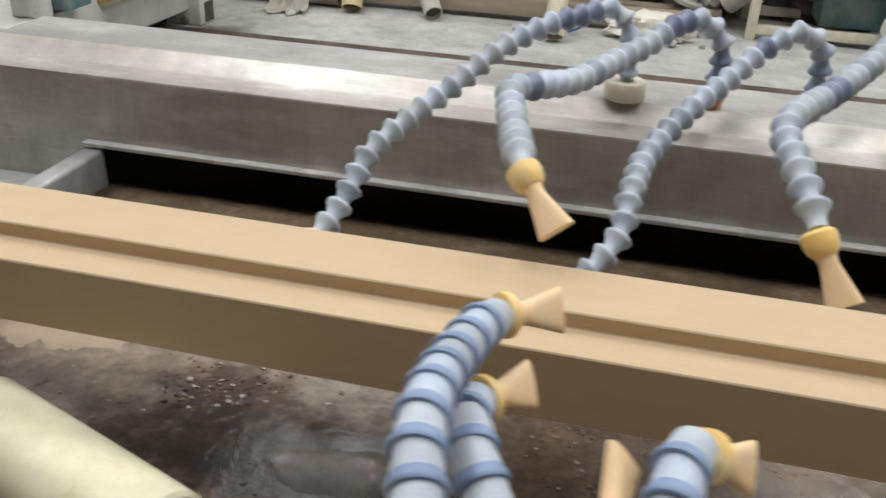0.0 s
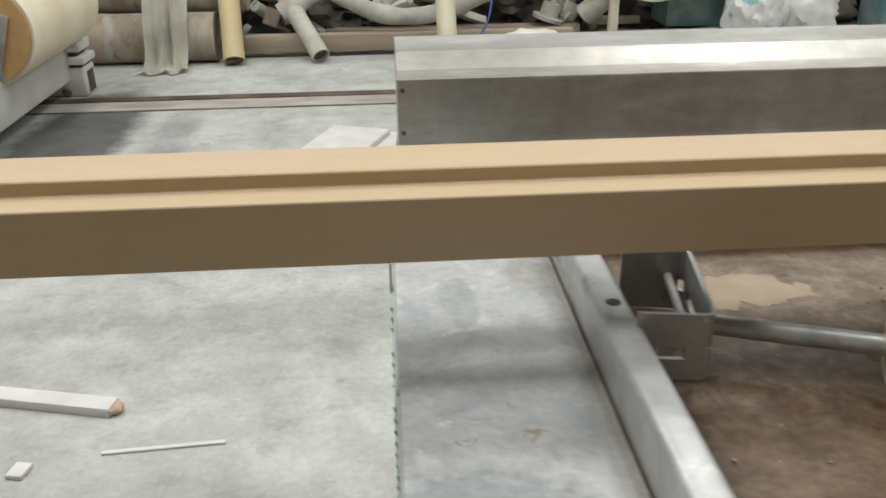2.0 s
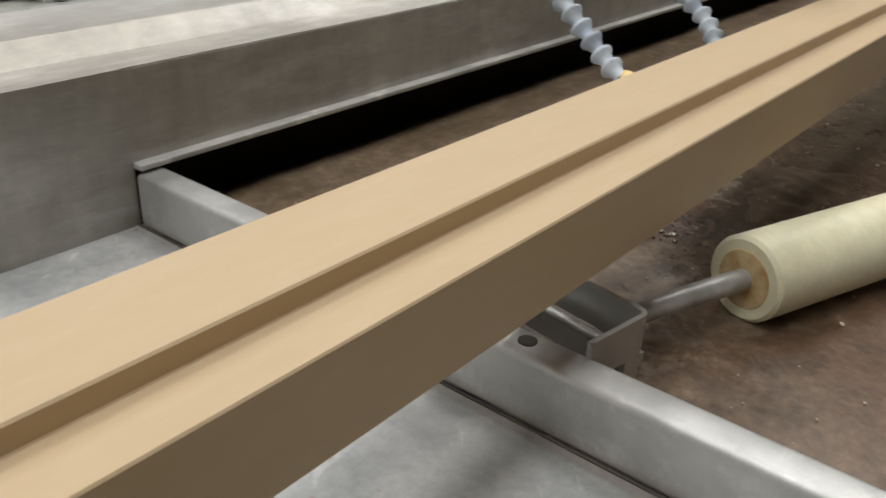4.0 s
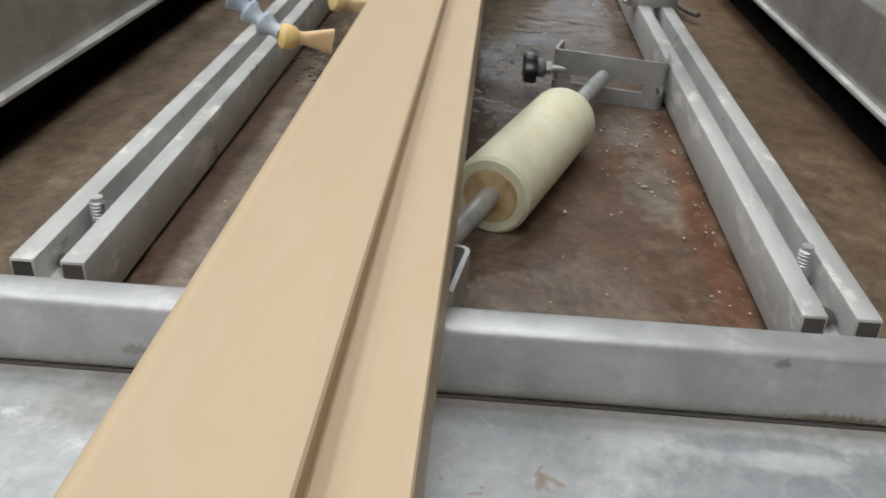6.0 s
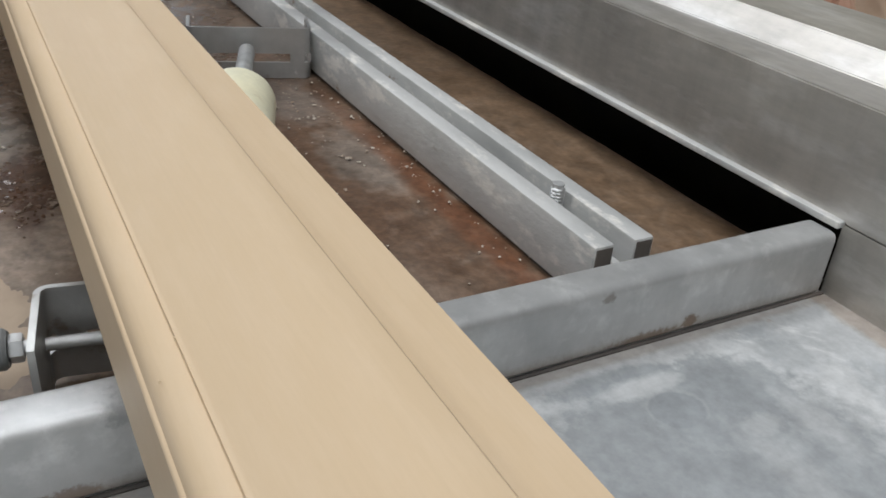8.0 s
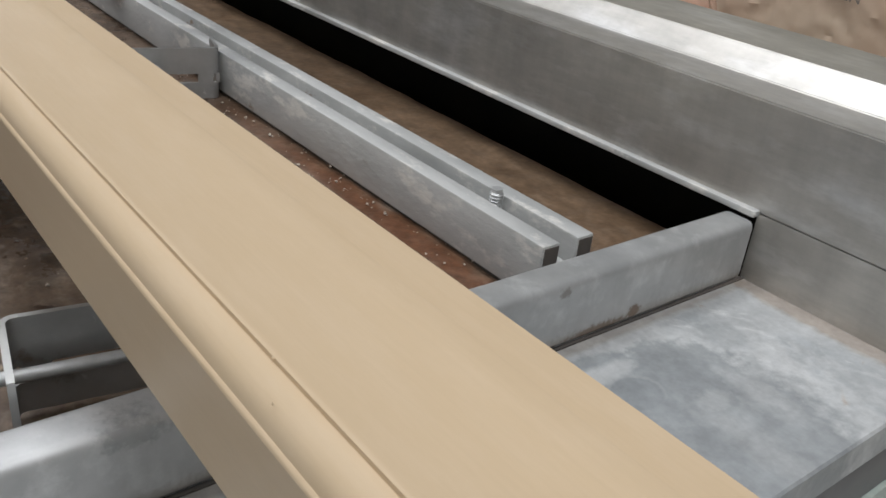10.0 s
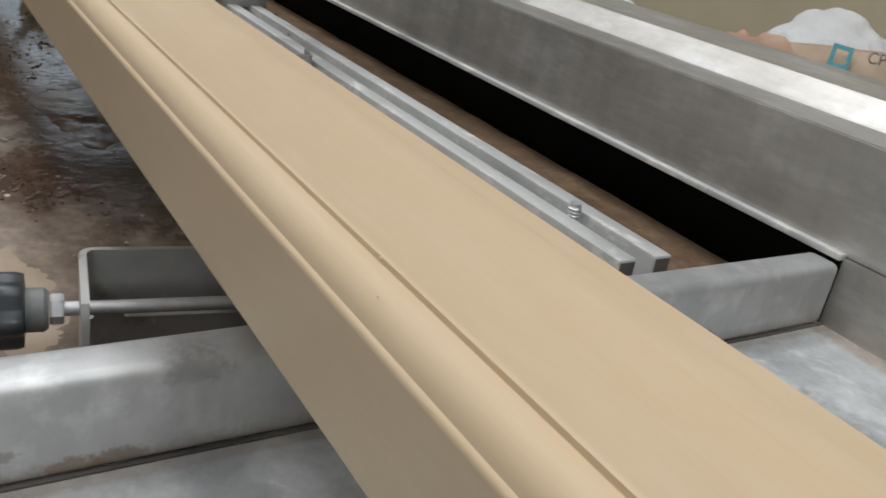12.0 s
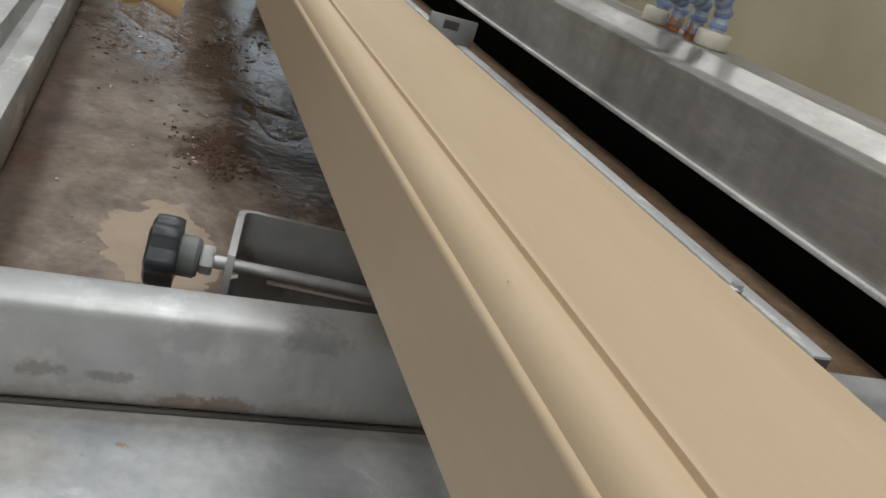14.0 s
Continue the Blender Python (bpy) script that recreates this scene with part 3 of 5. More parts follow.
def hood(side, edge, label):
    """A folded stainless hood beside the tray. side: +1 beyond the profile, -1 before it."""
    h = thing("machine_hood", label, "machine hood", group="hoods beside the tray")
    s = side
    y = edge + s * (0.012 if s > 0 else 0.007)
    body = [(y, 0.055), (y, 0.137), (y + s * 0.042, 0.139), (y + s * 0.061, 0.157), (y + s * 0.150, 0.158), (y + s * 0.150, FLOOR + 0.06)]
    bm = prism(body + [(y + s * 0.147, FLOOR + 0.06), (y + s * 0.147, 0.1545), (y + s * 0.062, 0.1535), (y + s * 0.043, 0.1355), (y + s * 0.003, 0.1335), (y + s * 0.003, 0.055)], 0.0025 if s > 0 else X_END + 0.0015, X_FAR)
    bmesh.ops.bevel(bm, geom=[e for e in bm.edges if abs((e.verts[0].co - e.verts[1].co).x) > 1], offset=0.0012, segments=2, affect="EDGES")
    if s > 0:
        prism([(y, -0.045)] + body[1:] + [(y + s * 0.147, FLOOR + 0.06), (y + s * 0.147, 0.1545), (y + s * 0.062, 0.1535), (y + s * 0.043, 0.1355), (y + s * 0.003, 0.1335), (y + s * 0.003, -0.045)], X_END + 0.0015, 0.0025, bm=bm)
    part("cover", bm, M_STEEL, h, "brushed stainless cover, folded along its length")
    bm = prism([(y, -0.045), (y, 0.137), (y + s * 0.042, 0.139), (y + s * 0.061, 0.157), (y + s * 0.150, 0.158), (y + s * 0.150, FLOOR + 0.06), (y + s * 0.02, FLOOR + 0.06), (y + s * 0.02, -0.045)], X_END, X_END + 0.0012)
    part("end_plate", bm, M_STEEL, h)
    if s < 0:
        part("front_plate", box((X_END + 0.003, min(y, y + s * 0.0025), -0.045), (0.003, max(y, y + s * 0.0025), 0.0545)), M_STEEL, h)
    part("ledge", box((0.002, min(edge, y + s * 0.004), 0.0525), (X_FAR, max(edge, y + s * 0.004), 0.0575), 0.0008), M_RAIL, h, "folded worn pale lip over the tray")
    for z in (0.125, 0.074):
        part("screw", lathe([(0.0028, 0), (0.0028, 0.0012), (0.0015, 0.002)], along((X_END + 0.006, y - s * 0.0002, z), (X_END + 0.006, y - s * 1, z)), 10), M_DARK, h)
    return h


hood(1, YF, "long folded stainless steel machine hood with dusty top")
hood(-1, YN, "long folded stainless steel machine hood, scuffed sheet")

tray = thing("cooling_tray", "rust-stained wet steel tray under the profile", "machine tray")
bm = bmesh.new()
nx, ny = 160, 84
grid = [[bm.verts.new((0.02 + (X_FAR - 0.02) * (i / nx) ** 1.35, YN - 0.138 + (YF - YN + 0.276) * j / ny, 0)) for j in range(ny + 1)] for i in range(nx + 1)]
# the floor is curved down under the hoods so its edges fall into shade
for row in grid:
    for v in row:
        v.co.z = 0.001 + 0.0015 * noise.noise(v.co * 14) + 0.0008 * noise.noise(v.co * 45) - min(0.12, 14 * max(0, YN - 0.012 - v.co.y, v.co.y - YF - 0.012) ** 2)
for i in range(nx):
    for j in range(ny):
        bm.faces.new((grid[i][j], grid[i + 1][j], grid[i + 1][j + 1], grid[i][j + 1]))
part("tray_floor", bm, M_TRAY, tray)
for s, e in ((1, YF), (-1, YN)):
    part("tray_side", box((X_END + 0.004, min(e + s * 0.14, e + s * 0.145), -0.2), (X_FAR, max(e + s * 0.14, e + s * 0.145), 0.150)), M_SHADE, tray, "tray side wall, near-black for the shade under the hood", smooth=False)

part("end_bar", box((0, YN - 0.004, 0.0006), (0.0275, YF + 0.009, 0.05), 0.006, segs=4), M_BAR, tray, "rectangular steel end bar with worn rounded edges")
# a dark disc on the bar paints the shade inside the hole
part("bar_hole", lathe([(0.0062, 0), (0.0062, 0.0004)], pose(0.014, -0.004, 0.0499), 16), M_DARK, tray)
part("joint_line", box((-0.0009, YN - 0.006, 0.0003), (0.002, YF + 0.011, 0.0014)), M_DARK, tray, "thin dark joint line under the bar")
shelf = thing("end_shelf", "scuffed steel end shelf with dried swirl marks", "machine shelf")
bm = prism([(0.018, 0.0), (-0.157, 0.0), (-0.1585, -0.0015), (-0.1585, -0.025), (-0.1565, -0.025), (-0.1565, -0.003), (0.018, -0.003)], YN - 0.007, YF + 0.012, axis=1)
part("shelf_sheet", bm, M_SHELF, shelf)
part("edge_strip", box((-0.1575, -0.42, -0.065), (-0.150, 0.36, -0.0255), 0.001), M_DARKSTEEL, shelf, "dark grey strip under the folded edge")
for y in (0.16, -0.02, -0.2):
    part("screw", lathe([(0.0035, 0), (0.0035, 0.001), (0.002, 0.0025)], pose(-0.1583, y, -0.014, 0, -90), 10), M_SHAFT, shelf)

cab = thing("control_cabinet", "pale green louvred steel cabinet under the shelf", "cabinet")
part("front_panel", box((-0.161, -0.42, FLOOR + 0.05), (-0.151, 0.323, -0.0655), 0.002), M_CABINET, cab)
part("corner_post", box((-0.164, 0.324, FLOOR + 0.05), (-0.146, 0.337, -0.0655), 0.004), M_DULL, cab, "grey corner post")
part("body", box((-0.149, -0.42, FLOOR + 0.05), (0.6, 0.33, -0.21)), M_CABINET, cab)
part("plinth", box((-0.14, -0.4, FLOOR), (3.9, 0.4, FLOOR + 0.05)), M_DARK, cab)
lv = prism([(0, 0), (-0.003, -0.0008), (-0.003, -0.002), (0, -0.0095)], -0.034, 0, axis=1)
first = part("louvre", lv, M_CABINET, cab, m=pose(-0.161, 0.31, -0.098))
for col in range(3):
    for k in range(22):
        if col + k:
            o = new("louvre", first.data)
            o.parent = cab
            o.matrix_basis = pose(-0.161, 0.31 - 0.098 * col, -0.098 - 0.0135 * k)


def slot_rail(y, label):
    """Two flat bars side by side with a slot between them."""
    r = thing("slot_rail", label, "machine rail", group="slotted rails on the tray")
    for y0, y1 in ((y, y + 0.0165), (y + 0.033, y + 0.0495)):
        part("bar", box((0.046, y0, 0.005), (X_FAR, y1, 0.048), 0.0016), M_RAIL, r)
        # inset dark strip stands in for the shadow gap at the bar's foot
        part("packing", box((0.05, y0 + 0.004, 0.0), (X_FAR, y1 - 0.004, 0.0055)), M_DARK, r, "dark strip for the shadow gap under the bar")
        part("bar_end", box((0.0455, y0 + 0.0018, 0.007), (0.0462, y1 - 0.0018, 0.046)), M_DARK, r, "dark cut end of the bar")
    part("spacer", box((0.05, y + 0.0165, 0.001), (X_FAR, y + 0.033, 0.026)), M_RAIL, r)
    return r


RAIL_N, RAIL_F = -0.3055, 0.193
slot_rail(RAIL_N, "pair of lime-crusted metal bars with a slot between")
slot_rail(RAIL_F, "pair of grey metal bars with a slot between")
for y in (RAIL_N, RAIL_F):
    st = thing("threaded_stud", "bare threaded stud standing in the rail slot", "stud", group="studs in the rails")
    part("thread", threaded((0.124, y + 0.0247, 0.027), (0.124, y + 0.0247, 0.0555), 0.0056, 0.0026, 16, 0.74), M_SHAFT, st)
    part("nut", lathe([(0.0085, 0), (0.0085, 0.003)], pose(0.124, y + 0.0247, 0.0262), 6), M_DARK, st)
    lump_bm = lump((0.014, 0.015, 0.012), 3 + y, 0.3, 2)
    part("clip", lump_bm, M_DARK, st, "dark lump of debris in the slot", m=pose(0.072, y + 0.0247, 0.026))

# ---- the extruded profile ----
prof = thing("extruded_profile", "long tan plastic moulding with a stepped top and rounded edge", "plastic profile")
TOP = 0.1705
outline = [(-0.0430, 0.1110), (-0.0430, 0.1585), (-0.0422, 0.1595), (-0.0150, 0.1598), (-0.0143, 0.1605), (-0.0143, 0.1698), (-0.0133, 0.1708)]
outline += [(-0.010 + 0.008 * k, TOP + 0.0007 - 0.0011 * math.sin(math.pi * k / 6)) for k in range(7)]
outline += [(0.0390, 0.1713), (0.0398, 0.1710), (0.0398, 0.1693), (0.0406, 0.1692)]
outline += [(0.0406 + 0.0082 * math.sin(math.pi / 2 * k / 8), 0.1600 + 0.0092 * math.cos(math.pi / 2 * k / 8)) for k in range(1, 8)]
outline += [(0.0489, 0.1594), (0.0497, 0.1588), (0.0501, 0.1576), (0.0498, 0.1562), (0.0493, 0.1554), (0.0503, 0.1215), (0.0493, 0.1198), (0.0330, 0.1185), (0.0290, 0.1110)]
bm = prism(outline, -2.6, X_FAR + 0.6)
body = part("moulding", bm, M_BEAM, prof)
for x, y, z in ((-0.122, 0.0400, 0.1705), (-0.135, 0.0470, 0.1672), (0.11, 0.028, 0.1703)):
    part("shaving", lump((0.0011, 0.0008, 0.0006), x * 50, 0.4, 1), M_BEAM, prof, m=pose(x, y, z - 0.0001))

# ---- guide roller with its two brackets ----


def bent_bracket(length, depth, height, label, flip=1):
    """A U of bent steel plate: a slotted back along y and two arms along -x."""
    t = 0.0035
    o = thing("slotted_bracket", label, "bracket", group="roller brackets")
    r = 0.008
    h = length / 2
    path = [(-depth, -h)] + [(-r + r * math.sin(a), -h + r - r * math.cos(a)) for a in [math.pi / 2 * k / 5 for k in range(6)]]
    path += [(-r + r * math.cos(a), h - r + r * math.sin(a)) for a in [math.pi / 2 * k / 5 for k in range(6)]] + [(-depth, h)]
    if flip < 0:
        path = [(-a, b) for a, b in path]
    pts = [Vector((a, b)) for a, b in path]

    def offset(k):
        d = (pts[min(k + 1, len(pts) - 1)] - pts[max(k - 1, 0)]).normalized()
        return pts[k] + Vector((-d.y, d.x)) * t * flip
    inner = range(1, len(pts) - 1)
    ring = [tuple(pts[k]) for k in inner] + [tuple(offset(k)) for k in reversed(inner)]
    low, high = height * 0.32, height * 0.50
    bm = prism(ring, 0, low, axis=2)
    prism(ring, high, height, axis=2, bm=bm)
    for s in (-1, 1):
        y0, y1 = sorted((s * (h - 0.007), s * (h - 0.022)))
        prism([(-t * flip, y0), (0, y0), (0, y1), (-t * flip, y1)], low, high, axis=2, bm=bm)
    part("back_plate", bm, M_DULL, o)
    for s in (-1, 1):
        ya, yb = sorted((s * h, s * (h - t)))
        bm = bmesh.new()
        pieces = ((-depth, -r, 0, height),) if s > 0 else ((-depth, -r, 0, low), (-depth, -r, high, height), (-depth, -depth * 0.72, low, high), (-depth * 0.36, -r * 0.2, low, high))
        for xa, xb, z0, z1 in pieces:
            xa, xb = sorted((xa * flip, xb * flip))
            box((xa, ya, z0), (xb, yb, z1), bm=bm)
        part("arm", bm, M_DULL, o)
    return o


def star_knob(name, a, b, label):
    """A star knob on a threaded rod from a (knob) to b."""
    k = thing(name, label, "knob", along(a, b), group="clamp knobs")
    lobes = [(0.0170 + 0.0016 * math.cos(6 * 2 * math.pi * i / 60), 2 * math.pi * i / 60) for i in range(60)]
    own = bmesh.new()
    rings = []
    for sc, z in ((0.80, -0.008), (0.97, -0.0065), (1.0, -0.003), (1.0, 0.004), (0.95, 0.007), (0.6, 0.0075)):
        rings.append([own.verts.new((r * sc * math.cos(t), r * sc * math.sin(t), z)) for r, t in lobes])
    for p, q in zip(rings, rings[1:]):
        for i in range(60):
            own.faces.new((p[i], p[(i + 1) % 60], q[(i + 1) % 60], q[i]))
    own.faces.new(rings[0][::-1])
    own.faces.new(rings[-1])
    part("grip", own, M_KNOB, k, "black star grip")
    part("hub", lathe([(0.0108, 0.0075), (0.0108, 0.0155), (0.0092, 0.0175)], None, 24), M_HUB, k)
    part("nut", lathe([(0.0070, 0.0178), (0.0076, 0.019), (0.0076, 0.0235), (0.0070, 0.0245)], None, 6), M_SHAFT, k)
    d = (Vector(b) - Vector(a)).length
    part("rod", threaded((0, 0, 0.024), (0, 0, d), 0.0037, root=0.95), M_SHAFT, k)
    return k


A = bent_bracket(0.119, 0.058, 0.057, "bent steel bracket with slots, bolted inside the end bar")
A.matrix_basis = pose(0.089, 0.0072, 0.004, 0, 0, -9)
B = bent_bracket(0.128, 0.045, 0.054, "bent steel bracket with a long slot, beside the rail", -1)
B.matrix_basis = pose(0.552, -0.187, 0.002, 0, 0, -15)
star_knob("star_knob", (0.086, 0.0995, 0.036), (0.064, -0.046, 0.036), "black star knob on a threaded rod through the bracket")
star_knob("star_knob", (0.566, -0.100, 0.034), (0.570, -0.2, 0.034), "black star knob on a threaded rod through the bracket")

roller = thing("guide_roller", "cream nylon roller on a grey steel shaft", "roller")
ra, rb = Vector((0.2142, -0.0615, 0.0335)), Vector((0.4000, -0.1290, 0.0335))
d = (rb - ra).normalized()
R = 0.0335
part("sleeve", lathe([(0.0105, 0.001), (R - 0.003, 0.0), (R, 0.003), (R, 0.1945), (R - 0.003, 0.1975), (0.0105, 0.1965)], along(ra, rb), 48), M_ROLLER, roller)
part("bore_stain", lathe([(0.0095, -0.0004), (0.0225, -0.0004), (0.0235, 0.0012)], along(ra, rb), 32), M_BORE, roller, "rust-stained ring round the bore")
part("shaft", rod(ra - d * 0.135, rb + d * 0.155, 0.0085, chamfer=0.001), M_SHAFT, roller)
part("collar", lathe([(0.0088, 0.1977), (0.0108, 0.1985), (0.0108, 0.213), (0.0088, 0.2135)], along(ra, rb), 20), M_RUST, roller, "rusty collar")

# ---- jointed coolant hoses ----


def hose_segment_mesh(waist, rim, shade):
    # a flared skirt with a narrower barrel
    r = 0.0120
    o = [(0.0068, -0.0045), (waist, -0.0035), (waist, 0.0015), (waist + 0.0006, 0.0045), (waist * 0.45 + 0.0062, 0.0092), (r - 0.0004, 0.0120), (r, 0.0132), (r, 0.0146), (r - 0.0006, 0.0156), (0.0085, 0.0152)]
    bm = lathe(o, None, 22)
    bmesh.ops.recalc_face_normals(bm, faces=bm.faces)
    for f in bm.faces:
        f.material_index = int(rim and f.calc_center_median().z > 0.0085)
    me = bpy.data.meshes.new("hose_segment")
    bm.to_mesh(me)
    bm.free()
    me.materials.append(shade)
    me.materials.append(M_RIM)
    smooth_by_angle(me, 50)
    return me


SEG_FAR = [hose_segment_mesh(0.0066, False, m) for m in (M_HOSE_PALE, M_HOSE, M_HOSE_DARK)]
SEG_NEAR = [hose_segment_mesh(0.0098, True, m) for m in (M_HOSE_PALE, M_HOSE, M_HOSE)]
PITCH_FAR, PITCH_NEAR = 0.0186, 0.0163


def jointed_hose(points, nozzle, label, base=True, cup=False, flat_turn=0.0, near=False):
    """A hose of ball-and-socket segments along a path, with a flat fan nozzle reaching to the point nozzle."""
    h = thing("jointed_hose", label, "coolant hose", Matrix.Translation(points[0]), group="jointed coolant hoses")
    inv = Matrix.Translation(-Vector(points[0]))
    ps = spline(points, 24)
    walked, nxt, k = 0.0, 0.0, 0
    places = []
    for p, q in zip(ps, ps[1:]):
        step = (q - p).length
        while nxt <= walked + step and step > 1e-9:
            f = (nxt - walked) / step
            places.append((p.lerp(q, f), (q - p).normalized()))
            nxt += PITCH_NEAR if near else PITCH_FAR
        walked += step
    for k, (p, d) in enumerate(places[:-1]):
        tone = 0.5 + 1.1 * noise.noise((k * 0.37, 9 * points[0][0], 2.0)) + 0.35 * noise.noise((k * 1.9, 7 * points[0][0], 5.0)) - 0.012 * k
        ob = new("segment", (SEG_NEAR if near else SEG_FAR)[0 if tone < 0.28 else 1 if tone < 0.62 else 2])
        ob.parent = h
        ob.matrix_basis = inv @ along(p, p - d) @ pose(0, 0, -0.006)
    end, tip = places[-1][0], Vector(nozzle)
    end = end + (tip - end).normalized() * 0.004
    m = inv @ along(end, tip)
    ring = [(0.0085, -0.006), (0.0117, -0.0052), (0.0119, -0.001), (0.0098, 0.0015), (0.0072, 0.004)] if near else [(0.0085, -0.012), (0.0118, -0.0095), (0.0122, -0.004), (0.0108, 0.002), (0.0078, 0.006)]
    part("collar", lathe(ring, m, 20), M_COLLAR, h, "yellow collar")
    L = 0.0335 if near else 0.041
    own = bmesh.new()
    rings = []
    for f, a, b in ((0.05, 0.0078, 0.0078), (0.28, 0.0062, 0.0058), (0.5, 0.0078, 0.0046), (1.0, 0.0125, 0.0030)):
        ring = []
        for i in range(20):
            t = 2 * math.pi * i / 20
            c, s = math.cos(t), math.sin(t)
            e = 0.6 if f > 0.4 else 1.0
            ring.append(own.verts.new((a * math.copysign(abs(c) ** e, c), b * math.copysign(abs(s) ** e, s), f * L)))
        rings.append(ring)
    for p, q in zip(rings, rings[1:]):
        for i in range(20):
            own.faces.new((p[i], p[(i + 1) % 20], q[(i + 1) % 20], q[i]))
    own.faces.new(rings[0][::-1])
    own.faces.new(rings[-1])
    own.transform(m @ pose(0, 0, 0, 0, 0, flat_turn))
    part("nozzle", own, M_NOZZLE, h, "flat orange fan nozzle")
    if base:
        p = Vector((points[0][0], points[0][1], 0.158))
        part("fitting", lathe([(0.010, 0), (0.010, 0.006), (0.0115, 0.007), (0.0115, 0.018), (0.009, 0.020)], inv @ Matrix.Translation(p), 6), M_BRASS, h, "copper threaded fitting")
        if cup:
            part("cup", lathe([(0.021, 0.0005), (0.022, 0.002), (0.022, 0.018), (0.0205, 0.020), (0.0125, 0.020)], inv @ Matrix.Translation(p), 28), M_CUP, h, "cream plastic base cup")
    return h


FAR_LABEL = "blue-grey jointed coolant hose arching from the hood"
jointed_hose([(0.620, 0.456, 0.176), (0.620, 0.453, 0.215), (0.610, 0.452, 0.242), (0.593, 0.450, 0.252), (0.570, 0.430, 0.247), (0.537, 0.395, 0.241), (0.500, 0.352, 0.224), (0.468, 0.312, 0.199), (0.437, 0.270, 0.177), (0.412, 0.227, 0.156), (0.404, 0.195, 0.134), (0.395, 0.162, 0.113), (0.382, 0.128, 0.100)], (0.412, 0.094, 0.094), FAR_LABEL, cup=True, flat_turn=90)
jointed_hose([(0.711, 0.458, 0.178), (0.710, 0.455, 0.225), (0.688, 0.446, 0.248), (0.663, 0.420, 0.248), (0.639, 0.385, 0.236), (0.611, 0.340, 0.228), (0.582, 0.280, 0.224), (0.555, 0.232, 0.230), (0.539, 0.198, 0.234), (0.545, 0.160, 0.229), (0.555, 0.120, 0.227), (0.565, 0.080, 0.227), (0.575, 0.054, 0.221)], (0.602, 0.026, 0.198), FAR_LABEL, flat_turn=40)
jointed_hose([(0.809, 0.458, 0.178), (0.806, 0.455, 0.222), (0.794, 0.448, 0.240), (0.777, 0.440, 0.246), (0.746, 0.420, 0.231), (0.717, 0.385, 0.210), (0.688, 0.345, 0.193), (0.661, 0.300, 0.173), (0.647, 0.262, 0.161), (0.641, 0.215, 0.148), (0.636, 0.178, 0.128), (0.616, 0.150, 0.108), (0.585, 0.126, 0.091)], (0.606, 0.094, 0.079), FAR_LABEL, flat_turn=90)
jointed_hose([(0.902, 0.458, 0.178), (0.898, 0.455, 0.235), (0.870, 0.430, 0.255), (0.832, 0.365, 0.241), (0.790, 0.290, 0.232), (0.756, 0.225, 0.232), (0.746, 0.190, 0.226), (0.752, 0.150, 0.216), (0.760, 0.115, 0.204), (0.766, 0.093, 0.189), (0.769, 0.084, 0.178)], (0.794, 0.058, 0.142), FAR_LABEL, flat_turn=35)
NEAR_LABEL = "thick blue-grey jointed coolant hose leaning over the tray"
jointed_hose([(0.628, -0.535, 0.176), (0.626, -0.53, 0.212), (0.612, -0.49, 0.232), (0.598, -0.42, 0.226), (0.59, -0.33, 0.212), (0.584, -0.25, 0.214), (0.575, -0.208, 0.223), (0.573, -0.181, 0.225), (0.575, -0.148, 0.221), (0.581, -0.114, 0.217), (0.589, -0.089, 0.21)], (0.622, -0.06, 0.202), NEAR_LABEL, cup=True, flat_turn=60, near=True)
jointed_hose([(0.675, -0.535, 0.176), (0.672, -0.53, 0.205), (0.655, -0.49, 0.212), (0.635, -0.40, 0.195), (0.615, -0.29, 0.18), (0.606, -0.212, 0.186), (0.592, -0.182, 0.197), (0.585, -0.16, 0.2), (0.587, -0.139, 0.193)], (0.607, -0.108, 0.184), NEAR_LABEL, flat_turn=60, near=True)
jointed_hose([(0.768, -0.535, 0.176), (0.764, -0.53, 0.210), (0.74, -0.48, 0.222), (0.705, -0.38, 0.21), (0.68, -0.28, 0.2), (0.672, -0.213, 0.206), (0.673, -0.193, 0.211), (0.678, -0.174, 0.212), (0.69, -0.161, 0.2)], (0.71, -0.142, 0.184), NEAR_LABEL, cup=True, flat_turn=60, near=True)
jointed_hose([(0.724, -0.535, 0.176), (0.72, -0.53, 0.2), (0.70, -0.47, 0.205), (0.668, -0.36, 0.19), (0.652, -0.26, 0.185), (0.65, -0.212, 0.192), (0.651, -0.196, 0.2)], (0.653, -0.165, 0.209), NEAR_LABEL, flat_turn=60, near=True)

# further along: the next roller and a rail clamp
copy_thing(roller, Matrix.Translation((0.86, 0.0, 0.0)))
clamp = thing("rail_clamp", "grey steel clamp plate with a slot on the rail", "bracket")
bm = box((0.845, -0.312, 0.046), (0.849, -0.240, 0.084), 0.001)
box((0.849, -0.312, 0.0485), (0.90, -0.235, 0.0525), 0.001, bm=bm)
part("plate", bm, M_DULL, clamp)
# dark plate on the clamp paints the shade in its slot
part("slot", box((0.8445, -0.285, 0.066), (0.8462, -0.262, 0.078), 0.0005), M_DARK, clamp, "dark slot hole")
part("bolt", lathe([(0.008, 0), (0.008, 0.006)], pose(0.878, -0.272, 0.0524), 6), M_SHAFT, clamp)

bent = thing("bent_rod", "dark rusty bent rod lying beside the rail", "rod")
part("rod", tube_path([(1.238, -0.361, 0.016), (1.089, -0.345, 0.016), (0.988, -0.35, 0.016), (0.945, -0.366, 0.016)], 0.0046, 10), M_DARK, bent)

